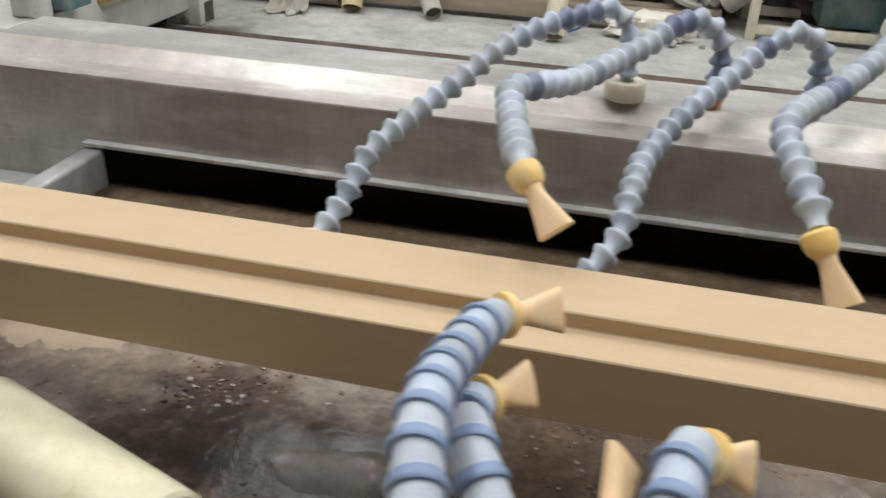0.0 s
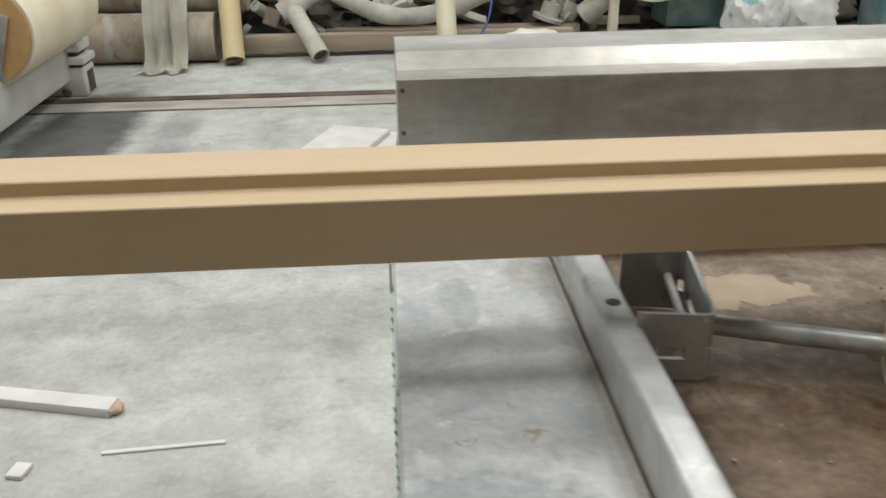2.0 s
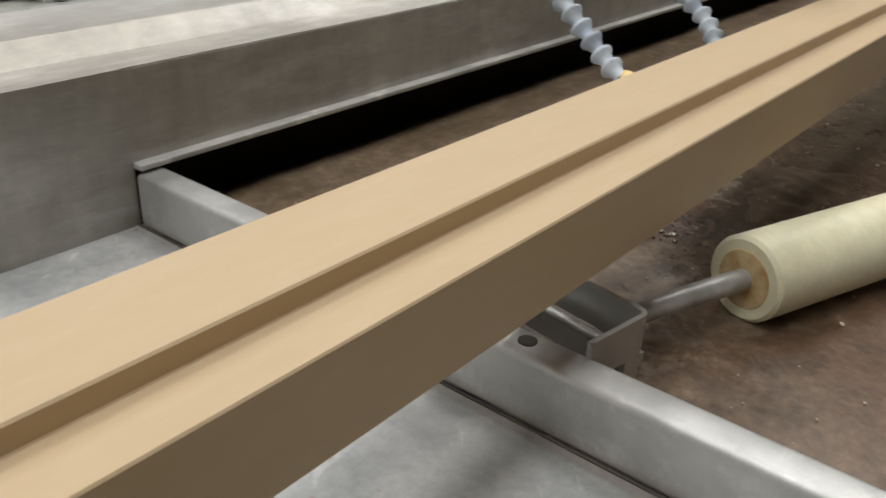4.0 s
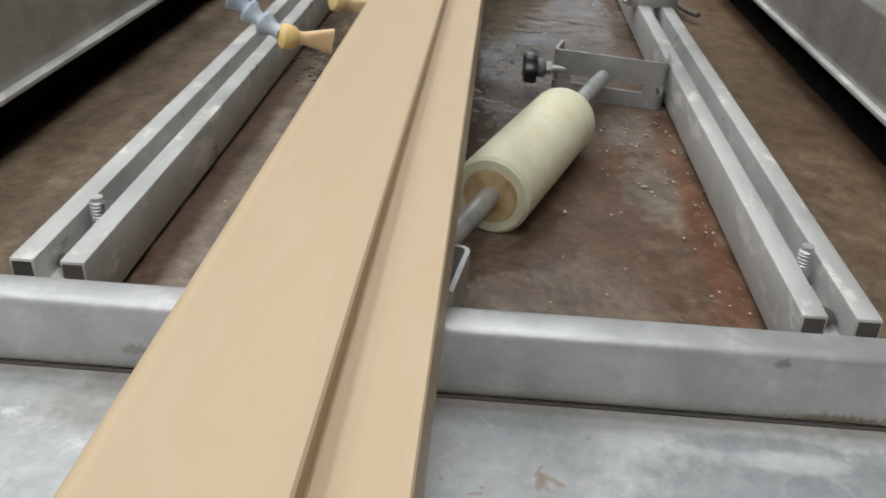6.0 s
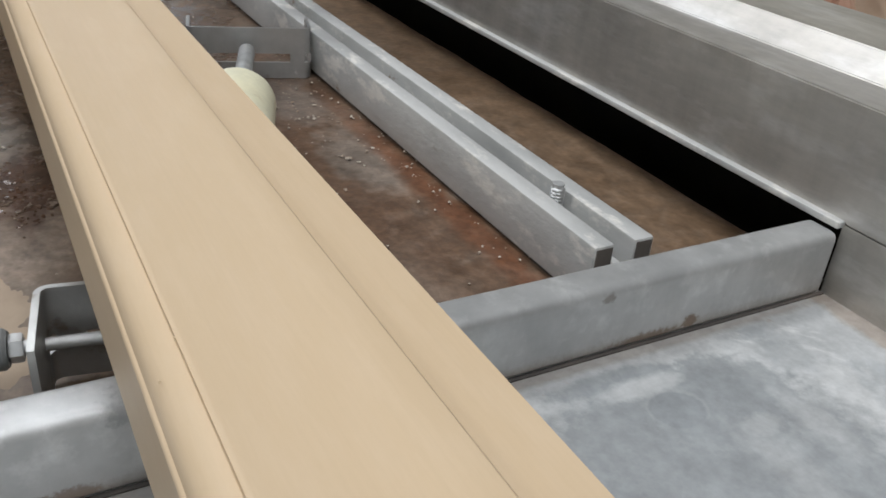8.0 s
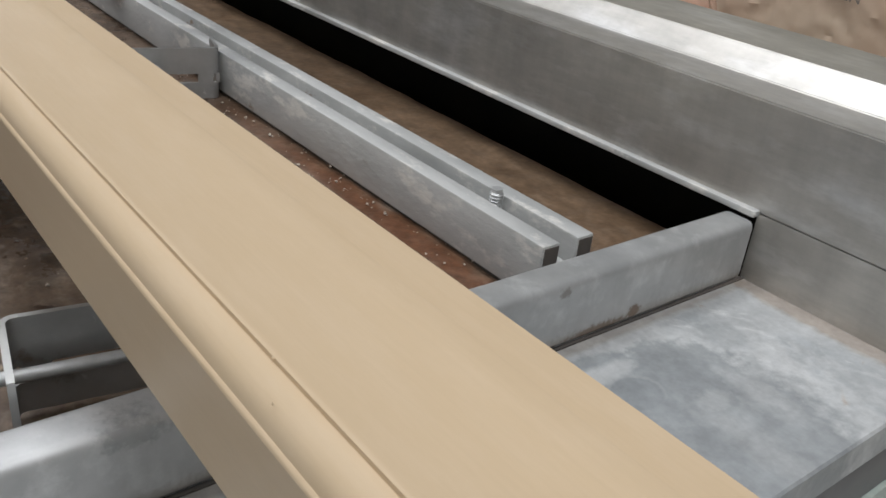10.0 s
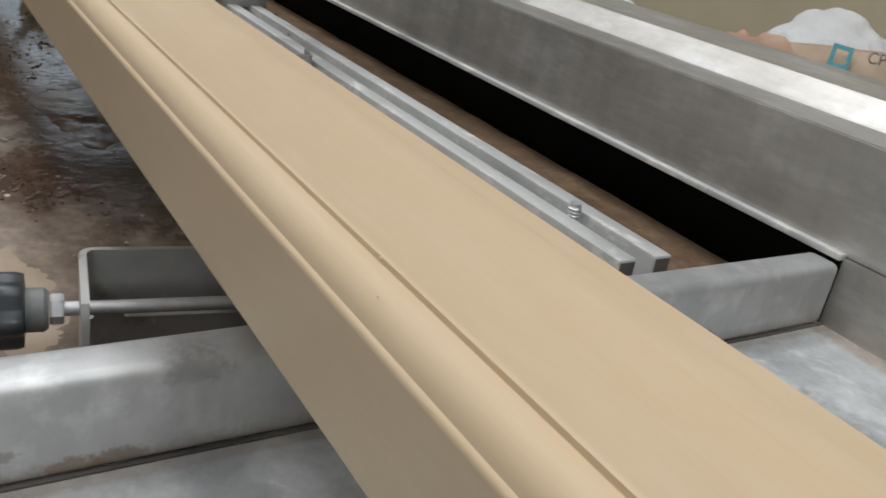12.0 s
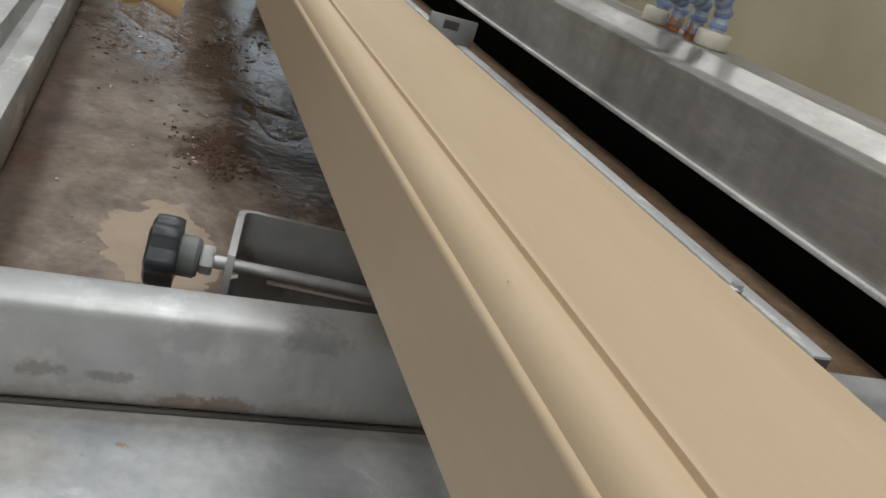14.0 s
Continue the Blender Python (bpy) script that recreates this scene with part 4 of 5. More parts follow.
# dried sediment beside the bracket
bm = bmesh.new()
rings = []
for k in range(18):
    ring = []
    for j in range(64):
        a = 2 * math.pi * j / 64
        edge = 1 + 0.10 * noise.noise((math.cos(a) * 1.6, math.sin(a) * 1.6, 4.0)) + 0.05 * noise.noise((math.cos(a) * 6, math.sin(a) * 6, 8.0))
        f = (k + 1) / 18
        x, y = 0.168 + 0.076 * edge * f * math.cos(a), 0.094 + 0.044 * edge * f * math.sin(a)
        ring.append(bm.verts.new((x, y, 0.0026 - 0.0030 * f ** 2 + 0.0010 * noise.noise((x * 60, y * 60, 1.0)) + 0.0006 * noise.noise((x * 170, y * 170, 2.0)))))
    rings.append(ring)
for p, q in zip(rings, rings[1:]):
    for j in range(64):
        bm.faces.new((p[j], p[(j + 1) % 64], q[(j + 1) % 64], q[j]))
bm.faces.new(rings[0])
solid("sediment_patch", bm, M_SAND, "smooth patch of dried tan sediment on the tray", "sediment", "stuff")

# crumbs on the tray
rng = random.Random(5)
bm = bmesh.new()
for k in range(280):
    x, y = rng.choice(((0.06 + 0.9 * rng.random() ** 1.3, rng.uniform(-0.25, 0.17)), (0.06 + 0.6 * rng.random(), rng.gauss(-0.246, 0.008)), (rng.gauss(0.44, 0.07), rng.gauss(-0.205, 0.025))))
    s = 0.0012 + 0.0028 * rng.random() ** 3
    own = lump((s, s * rng.uniform(0.6, 1.2), s * 0.7), k, 0.5, 1)
    own.transform(pose(x, y, 0.0018, 0, 0, rng.uniform(0, 360)))
    join(bm, own)
for x, y, s in ((0.322, -0.203, 0.004), (0.328, -0.200, 0.003), (0.312, -0.209, 0.002), (0.455, -0.222, 0.003), (0.47, -0.205, 0.002), (0.43, 0.062, 0.003)):
    own = lump((s * 1.6, s, s * 0.5), x * 90, 0.6, 2)
    own.transform(pose(x, y, 0.0018, 0, 0, x * 900))
    join(bm, own)
solid("crumbs", bm, M_CRUMB, "scattered pale crumbs on the wet tray", "debris", "stuff")

M_FLAKE = material("wet_rust_flakes", (0.085, 0.045, 0.027), 0.16, second=(0.20, 0.155, 0.12), scale=45, lo=0.42, hi=0.62)
bm = bmesh.new()
for k in range(800):
    x, y = (rng.gauss(0.70, 0.14), rng.uniform(-0.09, 0.17)) if k % 5 else (rng.gauss(0.345, 0.035), rng.gauss(0.06, 0.018))
    if x < 0.26 or x > 1.3:
        continue
    w, h, a, tilt = 0.0007 + 0.0022 * rng.random() ** 2, rng.uniform(0.0002, 0.0008), rng.uniform(0, math.pi), rng.uniform(-0.25, 0.25)
    ring = [(w * (0.6 + 0.5 * rng.random()) * math.cos(a + j * 1.2566), w * (0.6 + 0.5 * rng.random()) * math.sin(a + j * 1.2566)) for j in range(5)]
    top = [bm.verts.new((x + p, y + q, 0.0012 + h + tilt * p)) for p, q in ring]
    low = [bm.verts.new((x + 1.25 * p, y + 1.25 * q, 0.0)) for p, q in ring]
    bm.faces.new(top)
    for j in range(5):
        bm.faces.new((low[j], low[(j + 1) % 5], top[(j + 1) % 5], top[j]))
solid("rust_flakes", bm, M_FLAKE, "wet brown rust flakes and scale on the tray", "debris", "stuff", smooth=False)

# ---- water on the tray ----


def ripple_sheet(name, x0, x1, y0, y1, seed, label):
    own = bmesh.new()
    n, k = int((x1 - x0) / 0.0042), int((y1 - y0) / 0.0042)
    rows = []
    for i in range(n + 1):
        row = []
        for j in range(k + 1):
            x, y = x0 + (x1 - x0) * i / n, y0 + (y1 - y0) * j / k
            drift = 2.0 * noise.noise((x * 8, y * 8, seed))
            edge = min(i, n - i, j, k - j)
            z = 0.0036 + 0.0013 * noise.noise((x * 48, y * 95 + drift, seed)) + 0.0005 * noise.noise((x * 110, y * 190 + drift, seed + 2))
            z -= 0.0045 * max(0, 1 - edge / 15) + 0.004 * max(0, noise.noise((x * 8, y * 10, seed + 4))) + 0.004 * max(0, 1 - (x - x0) / 0.15)
            row.append(own.verts.new((x, y, z)))
        rows.append(row)
    for i in range(n):
        for j in range(k):
            own.faces.new((rows[i][j], rows[i + 1][j], rows[i + 1][j + 1], rows[i][j + 1]))
    ob = solid(name, own, M_WATER, label, "water", "structure")
    if ob.data.polygons[0].normal.z < 0:
        ob.data.flip_normals()
    ob.visible_shadow = False
    return ob


waters = [ripple_sheet("water", 0.78, 1.35, -0.252, -0.0, 1.0, "thin sheet of rippling water on the tray"),
          ripple_sheet("water", 0.615, 1.35, 0.002, 0.188, 5.0, "thin sheet of rippling water on the tray"),
          ripple_sheet("water", 0.34, 0.61, -0.065, 0.07, 9.0, "thin dark film of rippling water under the profile")]

# ---- floor behind the machine ----
bm = box((-8, 3.185, FLOOR - 0.001), (10, 3.205, FLOOR + 0.002))
box((-8, 3.355, FLOOR - 0.001), (10, 3.425, FLOOR + 0.006), bm=bm)
solid("floor_rail", bm, M_CHANNEL, "dark sunken steel rail in the concrete", "rail", "structure", smooth=False)
solid("floor_rail", box((-8, 3.206, FLOOR - 0.001), (10, 3.354, FLOOR + 0.0015)), M_WEB, "dusty rusty band between the rail edges", "rail", "structure", smooth=False)
bm = box((-8, 2.06, FLOOR - 0.001), (10, 2.11, FLOOR + 0.002))
box((-8, 2.125, FLOOR - 0.001), (10, 2.16, FLOOR + 0.006), bm=bm)
solid("floor_rail", bm, M_CHANNEL, "dark sunken steel rail in the concrete", "rail", "structure", smooth=False)

stick = thing("white_offcut_strip", "white stone-like strip offcut with broken end on floor", "offcut")
sm = pose(-0.972, 0.955, FLOOR, 0, 0, -14)
part("strip", box((-0.25, -0.022, 0), (0.245, 0.022, 0.022), 0.002), M_STONE, stick, m=sm)
bm = lump((0.035, 0.046, 0.021), 7, 0.25, 2)
part("broken_end", bm, M_CUT, stick, "broken tan end", m=sm @ pose(0.247, 0, 0.0005))
solid("white_offcut_strip", box((-0.03, -0.005, 0), (0.2, 0.005, 0.005), 0.001), M_STONE, "thin white strip offcut lying on the floor", "offcut", m=pose(-0.692, 0.762, FLOOR, 0, 0, 4))
solid("white_offcut_chip", box((-0.016, -0.02, 0), (0.016, 0.02, 0.01), 0.002), M_STONE, "small white square offcut chip on the concrete", "offcut", m=pose(-0.857, 0.717, FLOOR, 0, 0, -12))
for k, (x, y, a, w, d) in enumerate(((-0.26, 2.42, 86, 0.58, 0.24), (-0.365, 2.44, 69, 0.58, 0.235))):
    solid("white_board", box((-w / 2, -d / 2, 0), (w / 2, d / 2, 0.02), 0.002), M_STONE, "white board offcut lying on the concrete floor", "board", group="boards on the floor", m=pose(x, y, FLOOR + 0.021 * k, 0, 0, a))

# neighbouring machine on its feet
mach = thing("neighbour_machine", "dusty grey-white machine on levelling feet with a paper roll", "machine", pose(-1.60, 2.2, FLOOR))
part("frame", box((-0.9, 0.02, 0.075), (-0.02, 1.42, 0.27), 0.012), M_MACHINE, mach)
# both panels rise out of view, added height to shade the floor below
part("end_panel", box((-0.92, -0.004, 0.03), (-0.22, 0.02, 1.2), 0.006), M_MACHINE, mach)
part("back_panel", box((-0.92, 0.021, 0.271), (-0.40, 1.8, 1.2), 0.01), M_MACHINE, mach)
# dark block fills the gap under the frame, as its shade
part("underside", box((-0.9, 0.1, 0.0), (-0.16, 1.3, 0.074)), M_DARK, mach, "dark block for the shade under the frame")
for y in (0.06, 1.34):
    foot = part("foot", box((-0.14, y - 0.06, 0.0), (0.045, y + 0.10, 0.135), 0.012, segs=3), M_MACHINE, mach)
    part("foot_plate", box((-0.155, y - 0.07, 0.150), (0.055, y + 0.11, 0.185), 0.006), M_MACHINE, mach)
    # dark blocks paint the shade in the foot's gaps and pocket
    part("foot_gap", box((-0.13, y - 0.05, 0.134), (0.035, y + 0.09, 0.151)), M_DARK, mach)
    part("foot_cap", box((-0.145, y - 0.06, 0.205), (0.045, y + 0.10, 0.255), 0.015, segs=3), M_MACHINE, mach)
    part("foot_neck", box((-0.12, y - 0.04, 0.184), (0.02, y + 0.08, 0.206)), M_DARK, mach)
    part("pocket", box((0.0435, y - 0.02, 0.012), (0.0475, y + 0.07, 0.11), 0.002), M_DARK, mach, "dark open pocket")
    part("bolt", lathe([(0.022, 0), (0.022, 0.008), (0.014, 0.016)], along((-0.045, y - 0.061, 0.022), (-0.045, y - 1, 0.022)), 6), M_CHANNEL, mach)
# small dark plate in place of the hole's shade
part("hole", box((-0.021, 0.40, 0.10), (-0.0175, 0.44, 0.17), 0.001), M_DARK, mach)
spool = part("paper_roll", lathe([(0.175, 0.004), (0.195, 0), (0.20, 0.006), (0.20, 0.80), (0.17, 0.81)], along((-0.06, 0.56, 0.43), (-0.06, 1.8, 0.43)), 40), M_WRAP, mach, "tan wrapped paper roll")
part("core", lathe([(0.185, 0), (0.185, 0.006)], along((-0.06, 0.556, 0.43), (-0.06, 0, 0.43)), 40), M_CORE, spool, "orange-brown card end")
part("chuck", box((-0.10, -0.01, -0.10), (0.10, 0.009, 0.10), 0.006), M_STEEL, mach, "square steel chuck plate", m=pose(-0.06, 0.54, 0.43, 0, 18, 0))
part("shaft", rod((-0.06, 0.06, 0.41), (-0.06, 0.53, 0.43), 0.026, chamfer=0.004), M_SHAFT, mach)
part("shaft_collar", rod((-0.06, 0.30, 0.42), (-0.06, 0.37, 0.423), 0.040, chamfer=0.006), M_STEEL, mach)
part("bearing", box((-0.13, 0.16, 0.271), (0.02, 0.22, 0.40), 0.014, segs=3), M_MACHINE, mach)
part("bracket", box((-0.10, 0.25, 0.29), (0.06, 0.40, 0.355), 0.004), M_TEAL, mach, "dull teal bracket")

# rolls, pipes and rubbish along the far side
for k, (x0, x1, y, z, r) in enumerate(((-1.9, -1.06, 4.2, 0.13, 0.13), (-1.8, -0.9, 4.35, 0.37, 0.13), (-2.9, -1.95, 4.25, 0.14, 0.14))):
    o = thing("dusty_roll", "dusty brown cardboard roll lying on the floor", "roll", group="dusty rolls")
    part("roll", lathe([(r * 0.6, 0.01), (r * 0.62, 0), (r, 0.0), (r, x1 - x0), (r * 0.62, x1 - x0), (r * 0.6, x1 - x0 - 0.01)], along((x0, y, FLOOR + z), (x1, y, FLOOR + z)), 32), M_DRUM, o)
    part("band", lathe([(r + 0.002, 0.2), (r + 0.003, 0.205), (r + 0.003, 0.26), (r + 0.002, 0.265)], along((x0, y, FLOOR + z), (x1, y, FLOOR + z)), 32, cap=False), M_TIMBER, o)


def open_pipe(a, b, r, mat, label):
    o = thing("plastic_pipe", label, "pipe", along(a, b), group="leaning pipes")
    d = (Vector(b) - Vector(a)).length
    part("tube", lathe([(r * 0.84, 0.02), (r * 0.84, 0), (r, 0), (r, d), (r * 0.84, d), (r * 0.84, d - 0.02)], None, 24, cap=False), mat, o)
    # dark disc just inside the mouth paints the shade in the pipe
    part("bore", lathe([(r * 0.83, 0.018), (r * 0.83, 0.02)], None, 20), M_DARK, o, "dark pipe bore")
    return o


open_pipe((-0.96, 4.05, FLOOR + 0.03), (-1.02, 4.5, FLOOR + 0.75), 0.057, M_PIPE_Y, "yellowed plastic pipe leaning on the heap")
open_pipe((0.17, 3.85, FLOOR + 0.03), (0.16, 4.35, FLOOR + 0.85), 0.052, M_PIPE_C, "cream plastic pipe leaning on the heap")
open_pipe((-0.5, 4.05, FLOOR + 0.04), (-0.78, 4.5, FLOOR + 0.42), 0.05, M_PIPE_W, "dusty grey pipe lying across the timber")
open_pipe((2.3, 4.2, FLOOR + 0.10), (1.4, 4.8, FLOOR + 0.36), 0.03, M_PIPE_W, "pale pipe lying across the heap")
solid("timber_beam", box((-1.0, 4.22, FLOOR + 0.03), (0.9, 4.30, FLOOR + 0.12), 0.006), M_TIMBER, "dusty squared timber beam on the floor", "timber")
solid("timber_beam", box((-0.5, 4.5, FLOOR + 0.0), (1.0, 4.6, FLOOR + 0.09), 0.006), M_TIMBER, "dusty squared timber beam on the floor", "timber")
solid("flexible_duct", tube_path([(-0.72, 4.3, FLOOR + 0.22), (-0.5, 4.35, FLOOR + 0.36), (-0.35, 4.4, FLOOR + 0.5)], 0.055, 14, wobble=0.3), M_PIPE_W, "dusty grey flexible duct over the timber", "duct")
solid("flexible_duct", tube_path([(-0.42, 4.32, FLOOR + 0.34), (-0.2, 4.3, FLOOR + 0.22), (0.08, 4.3, FLOOR + 0.2), (0.4, 4.32, FLOOR + 0.3), (0.65, 4.4, FLOOR + 0.45)], 0.05, 14, wobble=0.25), M_PIPE_W, "sagging dusty grey flexible duct", "duct")
# dark background heaps: the colour is the shade between the scrap pieces
for k, (x, y, w, h) in enumerate(((-0.55, 4.85, 0.9, 0.5), (0.1, 4.9, 0.9, 0.5), (0.75, 4.9, 0.8, 0.55), (1.6, 5.0, 1.1, 0.6), (2.4, 4.9, 1.0, 0.5), (-1.6, 4.9, 1.2, 0.7))):
    solid("dusty_scrap_lump", lump((w, 0.5, h), k + 1.5, 0.45, 5, 0.1, 1.5), M_DARK, "dark heap, coloured as the shade between scrap pieces", "scrap", group="dusty scrap", m=pose(x, y, FLOOR))
rng = random.Random(11)
for k in range(46):
    x, up = rng.uniform(-0.9, 1.05), rng.random()
    at = pose(x, 4.80 - 0.26 * rng.random() - 0.1 * (1 - up), FLOOR + 0.10 + 0.46 * up, rng.uniform(-60, 60), rng.uniform(-40, 40), rng.uniform(0, 180))
    mat = rng.choice((M_PIPE_W, M_PIPE_W, M_DRUM, M_CLOTH, M_TIMBER, M_MACHINE))
    shape = k % 4
    if shape == 0:
        r, d = rng.uniform(0.03, 0.07), rng.uniform(0.12, 0.35)
        own = lathe([(r * 0.7, 0.01), (r * 0.7, 0), (r, 0), (r, d), (r * 0.7, d), (r * 0.7, d - 0.01)], None, 20)
        solid("scrap_sleeve", own, mat, "dusty metal sleeve in the scrap heap", "scrap", group="dusty scrap", m=at)
    elif shape == 1:
        r = rng.uniform(0.06, 0.11)
        own = lathe([(r, 0), (r, 0.02), (r * 0.6, 0.025), (r * 0.6, 0.10), (r * 0.45, 0.10), (r * 0.45, 0.08)], None, 22)
        solid("scrap_flange", own, mat, "dusty round flange in the scrap heap", "scrap", group="dusty scrap", m=at)
    elif shape == 2:
        solid("scrap_bar", box((-0.16, -0.025, 0), (0.16, 0.025, 0.035), 0.004), mat, "dusty flat bar in the scrap heap", "scrap", group="dusty scrap", m=at)
    else:
        own = box((-0.07, -0.05, 0), (0.07, 0.05, 0.02), 0.003)
        box((-0.07, -0.05, 0.018), (-0.05, 0.05, 0.10), 0.003, bm=own)
        solid("scrap_bracket", own, mat, "dusty bent bracket in the scrap heap", "scrap", group="dusty scrap", m=at)


def draped_cloth(x, width, path, seed):
    """A cloth hanging down a path of (y, z), with folds along its fall and a ragged hem."""
    own = bmesh.new()
    ps = spline([(0, a, c) for a, c in path], 10)
    n, rows = 26, []
    for k, p in enumerate(ps):
        f = k / (len(ps) - 1)
        w = width * (0.82 + 0.10 * math.sin(5 * f) + 0.42 * f ** 5)
        row = []
        for i in range(n + 1):
            u = i / n - 0.5
            fold = (0.008 + 0.030 * f) * math.sin(17 * u + 3 * noise.noise((u * 3, f * 2, seed))) + 0.015 * noise.noise((u * 7, f * 6, seed))
            drop = 0.03 * noise.noise((u * 5, 3.0, seed)) * f
            row.append(own.verts.new((x + u * w - 0.04 * f, p.y + fold * 0.8, max(p.z + drop + 0.3 * fold * (f > 0.9), FLOOR + 0.004 + 0.01 * abs(math.sin(9 * u))))))
        rows.append(row)
    for a, c in zip(rows, rows[1:]):
        for i in range(n):
            own.faces.new((a[i], a[i + 1], c[i + 1], c[i]))
    bmesh.ops.solidify(own, geom=list(own.faces), thickness=0.004)
    return own


solid("hanging_cloth", draped_cloth(-1.27, 0.25, ((4.42, FLOOR + 0.70), (4.30, FLOOR + 0.64), (4.16, FLOOR + 0.48), (4.05, FLOOR + 0.26), (4.02, FLOOR + 0.10), (3.96, FLOOR + 0.02), (3.86, FLOOR + 0.012)), 4.4), M_CLOTH, "long cream dusty cloth draped over the rolls to the floor", "cloth")
solid("crumpled_sheet", lump((0.42, 0.22, 0.16), 8.1, 0.4, 4, 0.1), M_CLOTH, "crumpled dusty plastic sheet on the floor", "plastic sheet", m=pose(0.62, 4.1, FLOOR))
solid("blue_cable", tube_path([(0.22, 4.05, FLOOR + 0.01), (0.32, 4.1, FLOOR + 0.06), (0.42, 4.2, FLOOR + 0.2), (0.45, 4.3, FLOOR + 0.4)], 0.006, 8), M_BLUE, "thin blue cable hanging over the pipes", "cable")
for x, y, w in ((-0.05, 4.02, 0.035), (0.75, 3.98, 0.05), (0.9, 4.02, 0.035)):
    solid("concrete_lump", lump((w, w, w * 0.8), x * 7, 0.2, 2), M_FLOOR, "small grey lump of rubble", "rubble", group="rubble", m=pose(x, y, FLOOR))

crate = thing("steel_frame_stand", "cream painted steel frame with a teal box inside", "stand", pose(1.12, 4.3, FLOOR))
for x in (0, 0.86):
    for y in (0, 0.5):
        part("leg", box((x, y, 0), (x + 0.05, y + 0.05, 0.5), 0.004), M_CUP, crate)
for y in (0, 0.5):
    part("cross_bar", box((0.05, y + 0.004, 0.03), (0.86, y + 0.046, 0.08), 0.004), M_CUP, crate)
part("top", box((-0.02, -0.02, 0.5), (0.93, 0.57, 0.53), 0.004), M_CLOTH, crate)
part("box", box((0.36, 0.1, 0.081), (0.78, 0.4, 0.27), 0.006), M_TEAL, crate, "teal metal box")
solid("dusty_tarpaulin", lump((0.95, 0.6, 0.4), 2.2, 0.35, 4, 0.3), M_CLOTH, "dusty crumpled tarpaulin over the stand", "tarpaulin", m=pose(1.55, 4.55, FLOOR + 0.53))
solid("dusty_tarpaulin", draped_cloth(1.56, 1.06, ((4.72, FLOOR + 0.60), (4.50, FLOOR + 0.585), (4.33, FLOOR + 0.565), (4.262, FLOOR + 0.50), (4.255, FLOOR + 0.40), (4.25, FLOOR + 0.27)), 7.7), M_CLOTH, "white dusty sheet hanging over the front of the stand", "tarpaulin")
solid("plastic_sack", lump((0.36, 0.3, 0.42), 3.1, 0.3, 4, 0.1), M_BAG_P, "printed white and teal plastic sack", "sack", m=pose(1.95, 4.25, FLOOR))
solid("plastic_sack", lump((0.42, 0.34, 0.4), 6.1, 0.3, 4, 0.1), M_BAG, "crumpled white plastic sack", "sack", m=pose(2.25, 4.3, FLOOR))
block = thing("teal_machine_block", "dusty teal gearbox with a flange on the floor", "machine part", pose(2.80, 4.42, FLOOR))
part("housing", box((0, 0, 0), (0.24, 0.30, 0.26), 0.02, segs=3), M_TEAL, block)
part("flange", lathe([(0.09, 0), (0.09, 0.02), (0.055, 0.025), (0.055, 0.06)], pose(0.12, 0.0, 0.15, 90), 24), M_PIPE_W, block)
part("cover", box((0.02, 0.02, 0.26), (0.22, 0.28, 0.285), 0.006), M_DARK, block)
# one more heap darkened as shade behind the clutter
solid("dusty_scrap_lump", lump((0.9, 0.5, 0.55), 9.5, 0.5, 5, 0.1, 1.6), M_DARK, "dark heap, coloured as the shade between scrap pieces", "scrap", group="dusty scrap", m=pose(3.2, 4.95, FLOOR))

# ---- beyond the other hood ----
solid("board_screen", box((-0.4, -3.1, FLOOR), (6.5, -3.06, 1.6)), M_PANEL, "large plain olive-tan board screen", "board")
pal = thing("sack_pallet", "stack of boards under the sacks", "pallet", pose(0.863, -1.918, FLOOR))
for k in range(3):
    part("board", box((-1.0, -0.65, 0.105 * k), (1.0, 0.65, 0.105 * k + 0.1), 0.006), M_TIMBER, pal)
TOPZ = FLOOR + 0.312


def sack(size, seed, mat, label, m):
    b = lump(size, seed, 0.22, 5, 0.22, 1.2)
    return solid("filled_sack", b, mat, label, "sack", group="sacks", m=m)


def crumpled_slab(x0, x1, y0, y1, z0, top, seed, amp=0.005):
    """A folded sack standing on edge: a front sheet with creases, a wavy top and a back."""
    own = bmesh.new()
    nx, nz = 46, 26
    front, back = [], []
    for i in range(nx + 1):
        x = x0 + (x1 - x0) * i / nx
        zt = top(x) + 0.006 * noise.noise((x * 22, seed, 0))
        f, g = [], []
        for k in range(nz + 1):
            z = z0 + (zt - z0) * k / nz
            c = amp * (1 - abs(noise.noise((x * 26 + z * 14, z * 30, seed)))) ** 2 + amp * 0.7 * noise.noise((x * 60, z * 60, seed + 3))
            lean = 0.02 * max(0, (k / nz - 0.85) / 0.15) ** 2
            f.append(own.verts.new((x, y1 + c - lean - 0.02 * (abs(2 * i / nx - 1) ** 6), z)))
            g.append(own.verts.new((x, y0 + 0.03 * max(0, (k / nz - 0.7) / 0.3), z)))
        front.append(f)
        back.append(g)
    for s in (front, back):
        for i in range(nx):
            for k in range(nz):
                own.faces.new((s[i][k], s[i + 1][k], s[i + 1][k + 1], s[i][k + 1]))
    for i in range(nx):
        own.faces.new((front[i][nz], front[i + 1][nz], back[i + 1][nz], back[i][nz]))
        own.faces.new((front[i][0], front[i + 1][0], back[i + 1][0], back[i][0]))
    for k in range(nz):
        for i in (0, nx):
            own.faces.new((front[i][k], front[i][k + 1], back[i][k + 1], back[i][k]))
    return own


kraft = thing("paper_sack", "crumpled tan paper sack lettered CPVC RESIN", "sack", group="sacks")
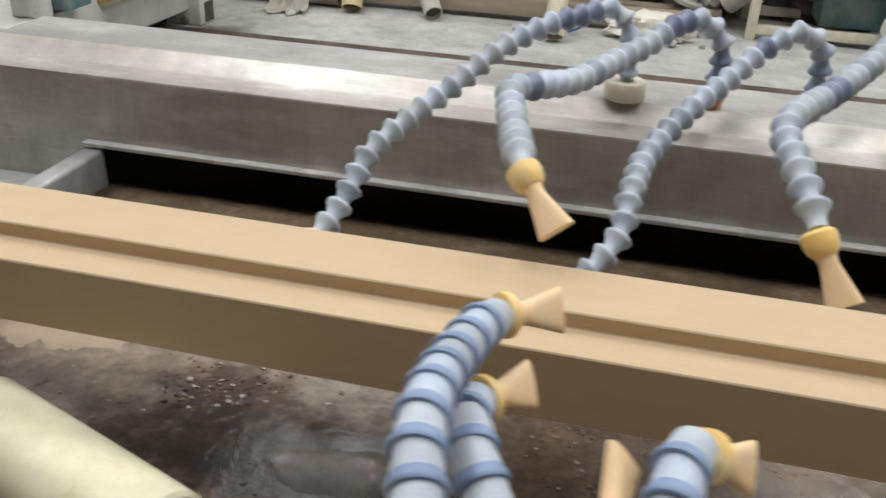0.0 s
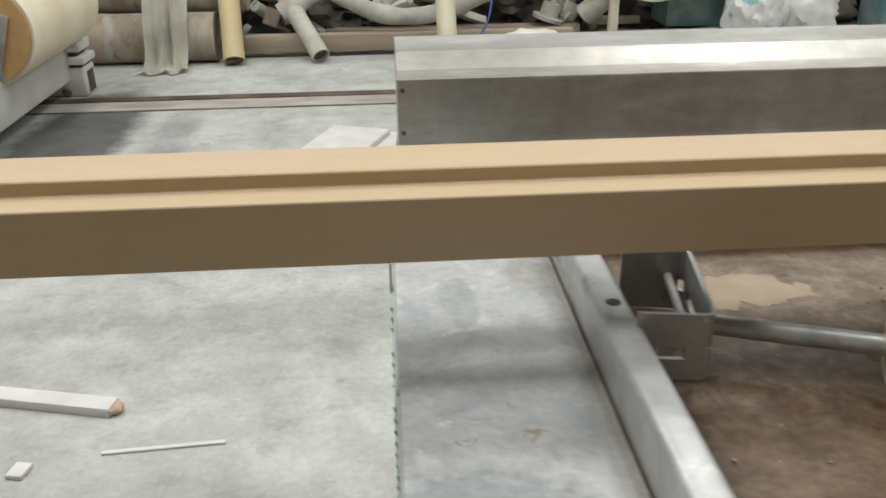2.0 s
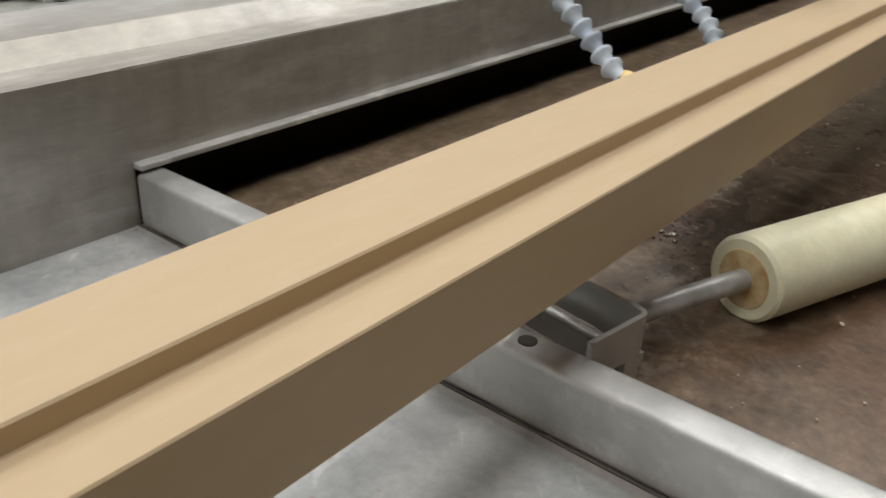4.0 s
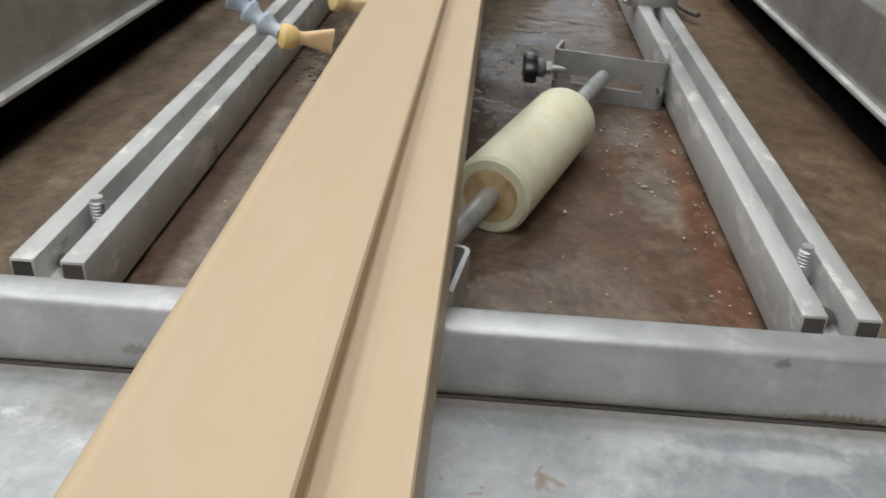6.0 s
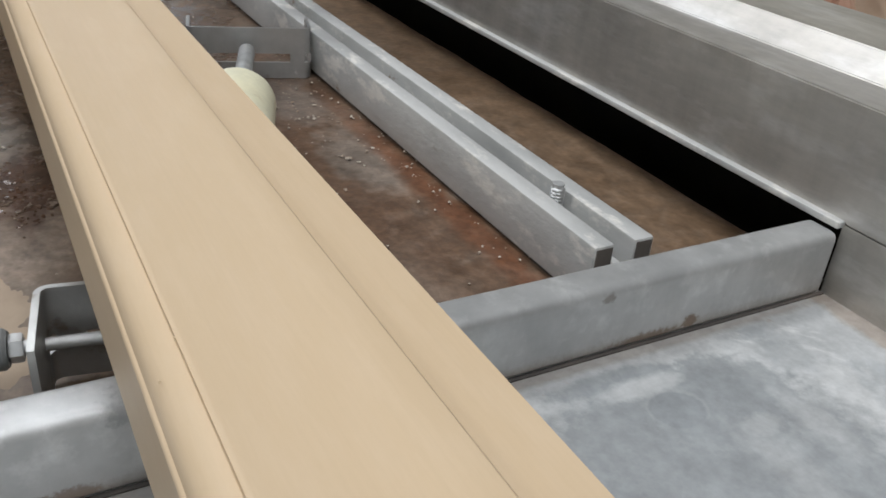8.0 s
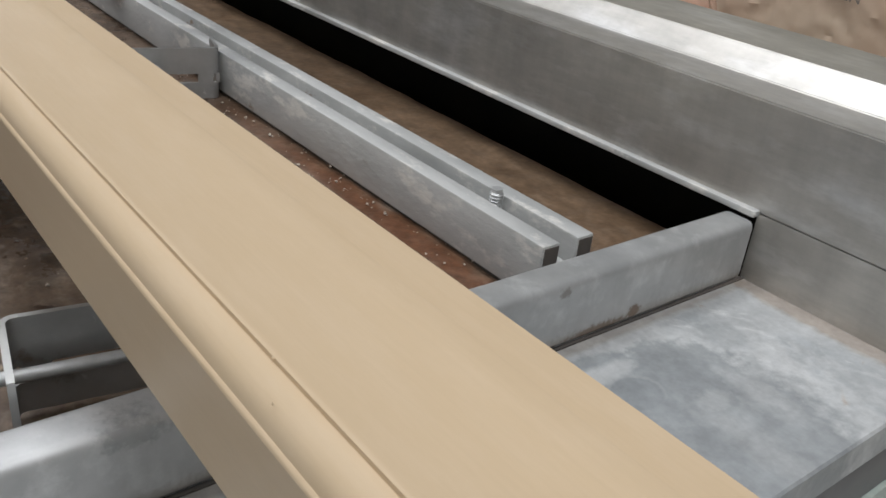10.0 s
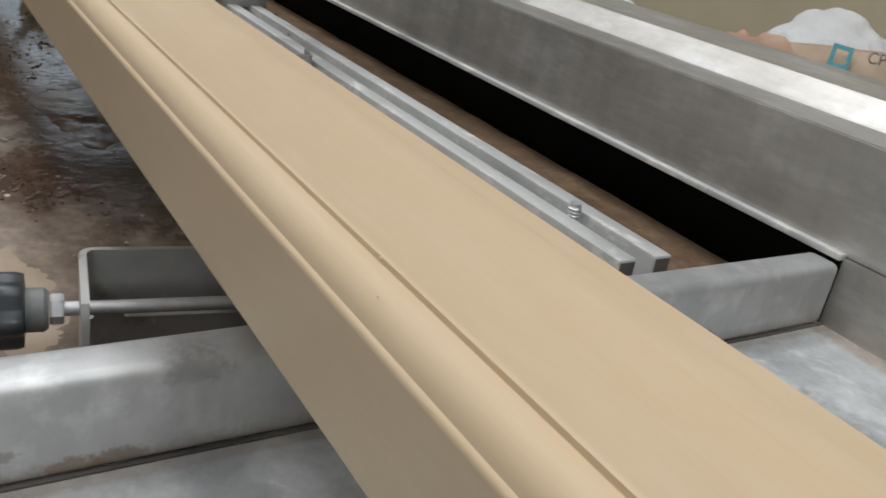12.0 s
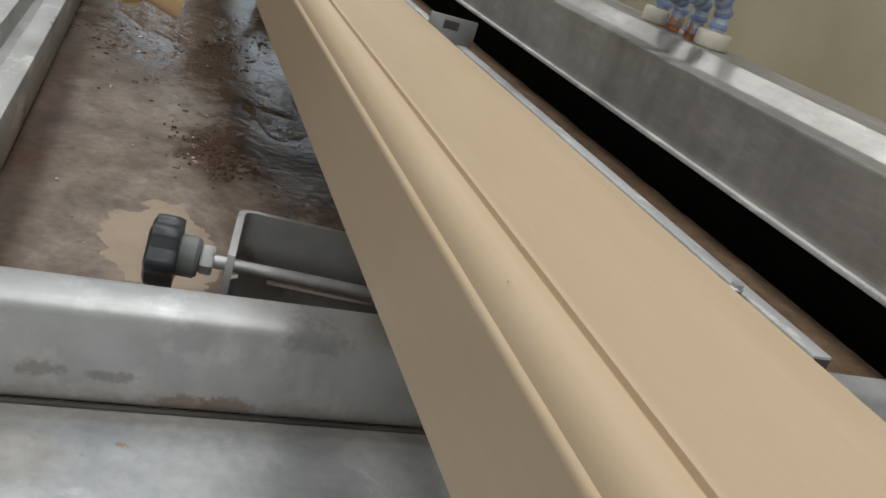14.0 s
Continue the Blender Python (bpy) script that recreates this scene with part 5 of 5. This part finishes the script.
part("sack_body", crumpled_slab(0.499, 1.072, -1.965, -1.701, TOPZ, lambda x: 0.089 - 0.13 * (x - 0.511), 3.0, 0.010), M_KRAFT, kraft)


def lettering(text, x, z, size, tilt, mat, parent, y):
    cu = bpy.data.curves.new("lettering", "FONT")
    cu.body, cu.size, cu.extrude = text, size, 0.0006
    tmp = new("tmp", cu)
    me = bpy.data.meshes.new_from_object(tmp.evaluated_get(bpy.context.evaluated_depsgraph_get()))
    bpy.data.objects.remove(tmp)
    me.materials.clear()
    me.materials.append(mat)
    ob = new("lettering", me)
    ob.parent = parent
    ob.matrix_basis = pose(x, y, z, 90, tilt, 180)
    ob["label"] = "dark printed lettering"
    return ob


lettering("CPVC", 0.804, 0.031, 0.0364, -4, M_INK, kraft, -1.686)
lettering("RESIN", 0.685, 0.028, 0.0349, 3, M_INK, kraft, -1.686)
bm = box((0.843, -1.688, 0.002), (0.896, -1.686, 0.012))
box((0.843, -1.688, 0.043), (0.896, -1.686, 0.053), bm=bm)
box((0.843, -1.688, 0.012), (0.853, -1.686, 0.043), bm=bm)
box((0.886, -1.688, 0.012), (0.896, -1.686, 0.043), bm=bm)
part("printed_mark", bm, M_INK_T, kraft, "teal printed square mark")
sack((0.775, 0.558, 0.527), 12.0, M_BAG, "crumpled white plastic sack", pose(0.631, -2.275, TOPZ))
sack((0.713, 0.527, 0.512), 14.0, M_BAG, "crumpled white plastic sack", pose(1.220, -2.275, TOPZ))
sack((0.372, 0.186, 0.519), 16.0, M_RED, "red and tan flattened packaging", pose(0.832, -1.313, TOPZ, 0, 0, 8))
sack((0.465, 0.372, 0.465), 21.0, M_BAG, "white plastic sack lying behind the hood", pose(1.406, -1.515, TOPZ))
solid("green_packet", lump((0.11, 0.08, 0.09), 4.0, 0.12, 3), M_GREEN, "small green packet among the sacks", "packet", m=pose(1.716, -1.80, TOPZ))


def motions():
    """The profile creeps out of the machine; the water shivers."""
    walk(prof, [(0, pose(0.035, 0, 0)), (7, pose(0, 0, 0)), (14, pose(-0.035, 0, 0))])
    for k, w in enumerate(waters):
        walk(w, [(0.25 * i, pose(0.006 * math.sin(2.1 * i + k), 0.004 * math.sin(1.3 * i + 2 * k), 0.0004 * math.sin(1.7 * i))) for i in range(57)])


motions()
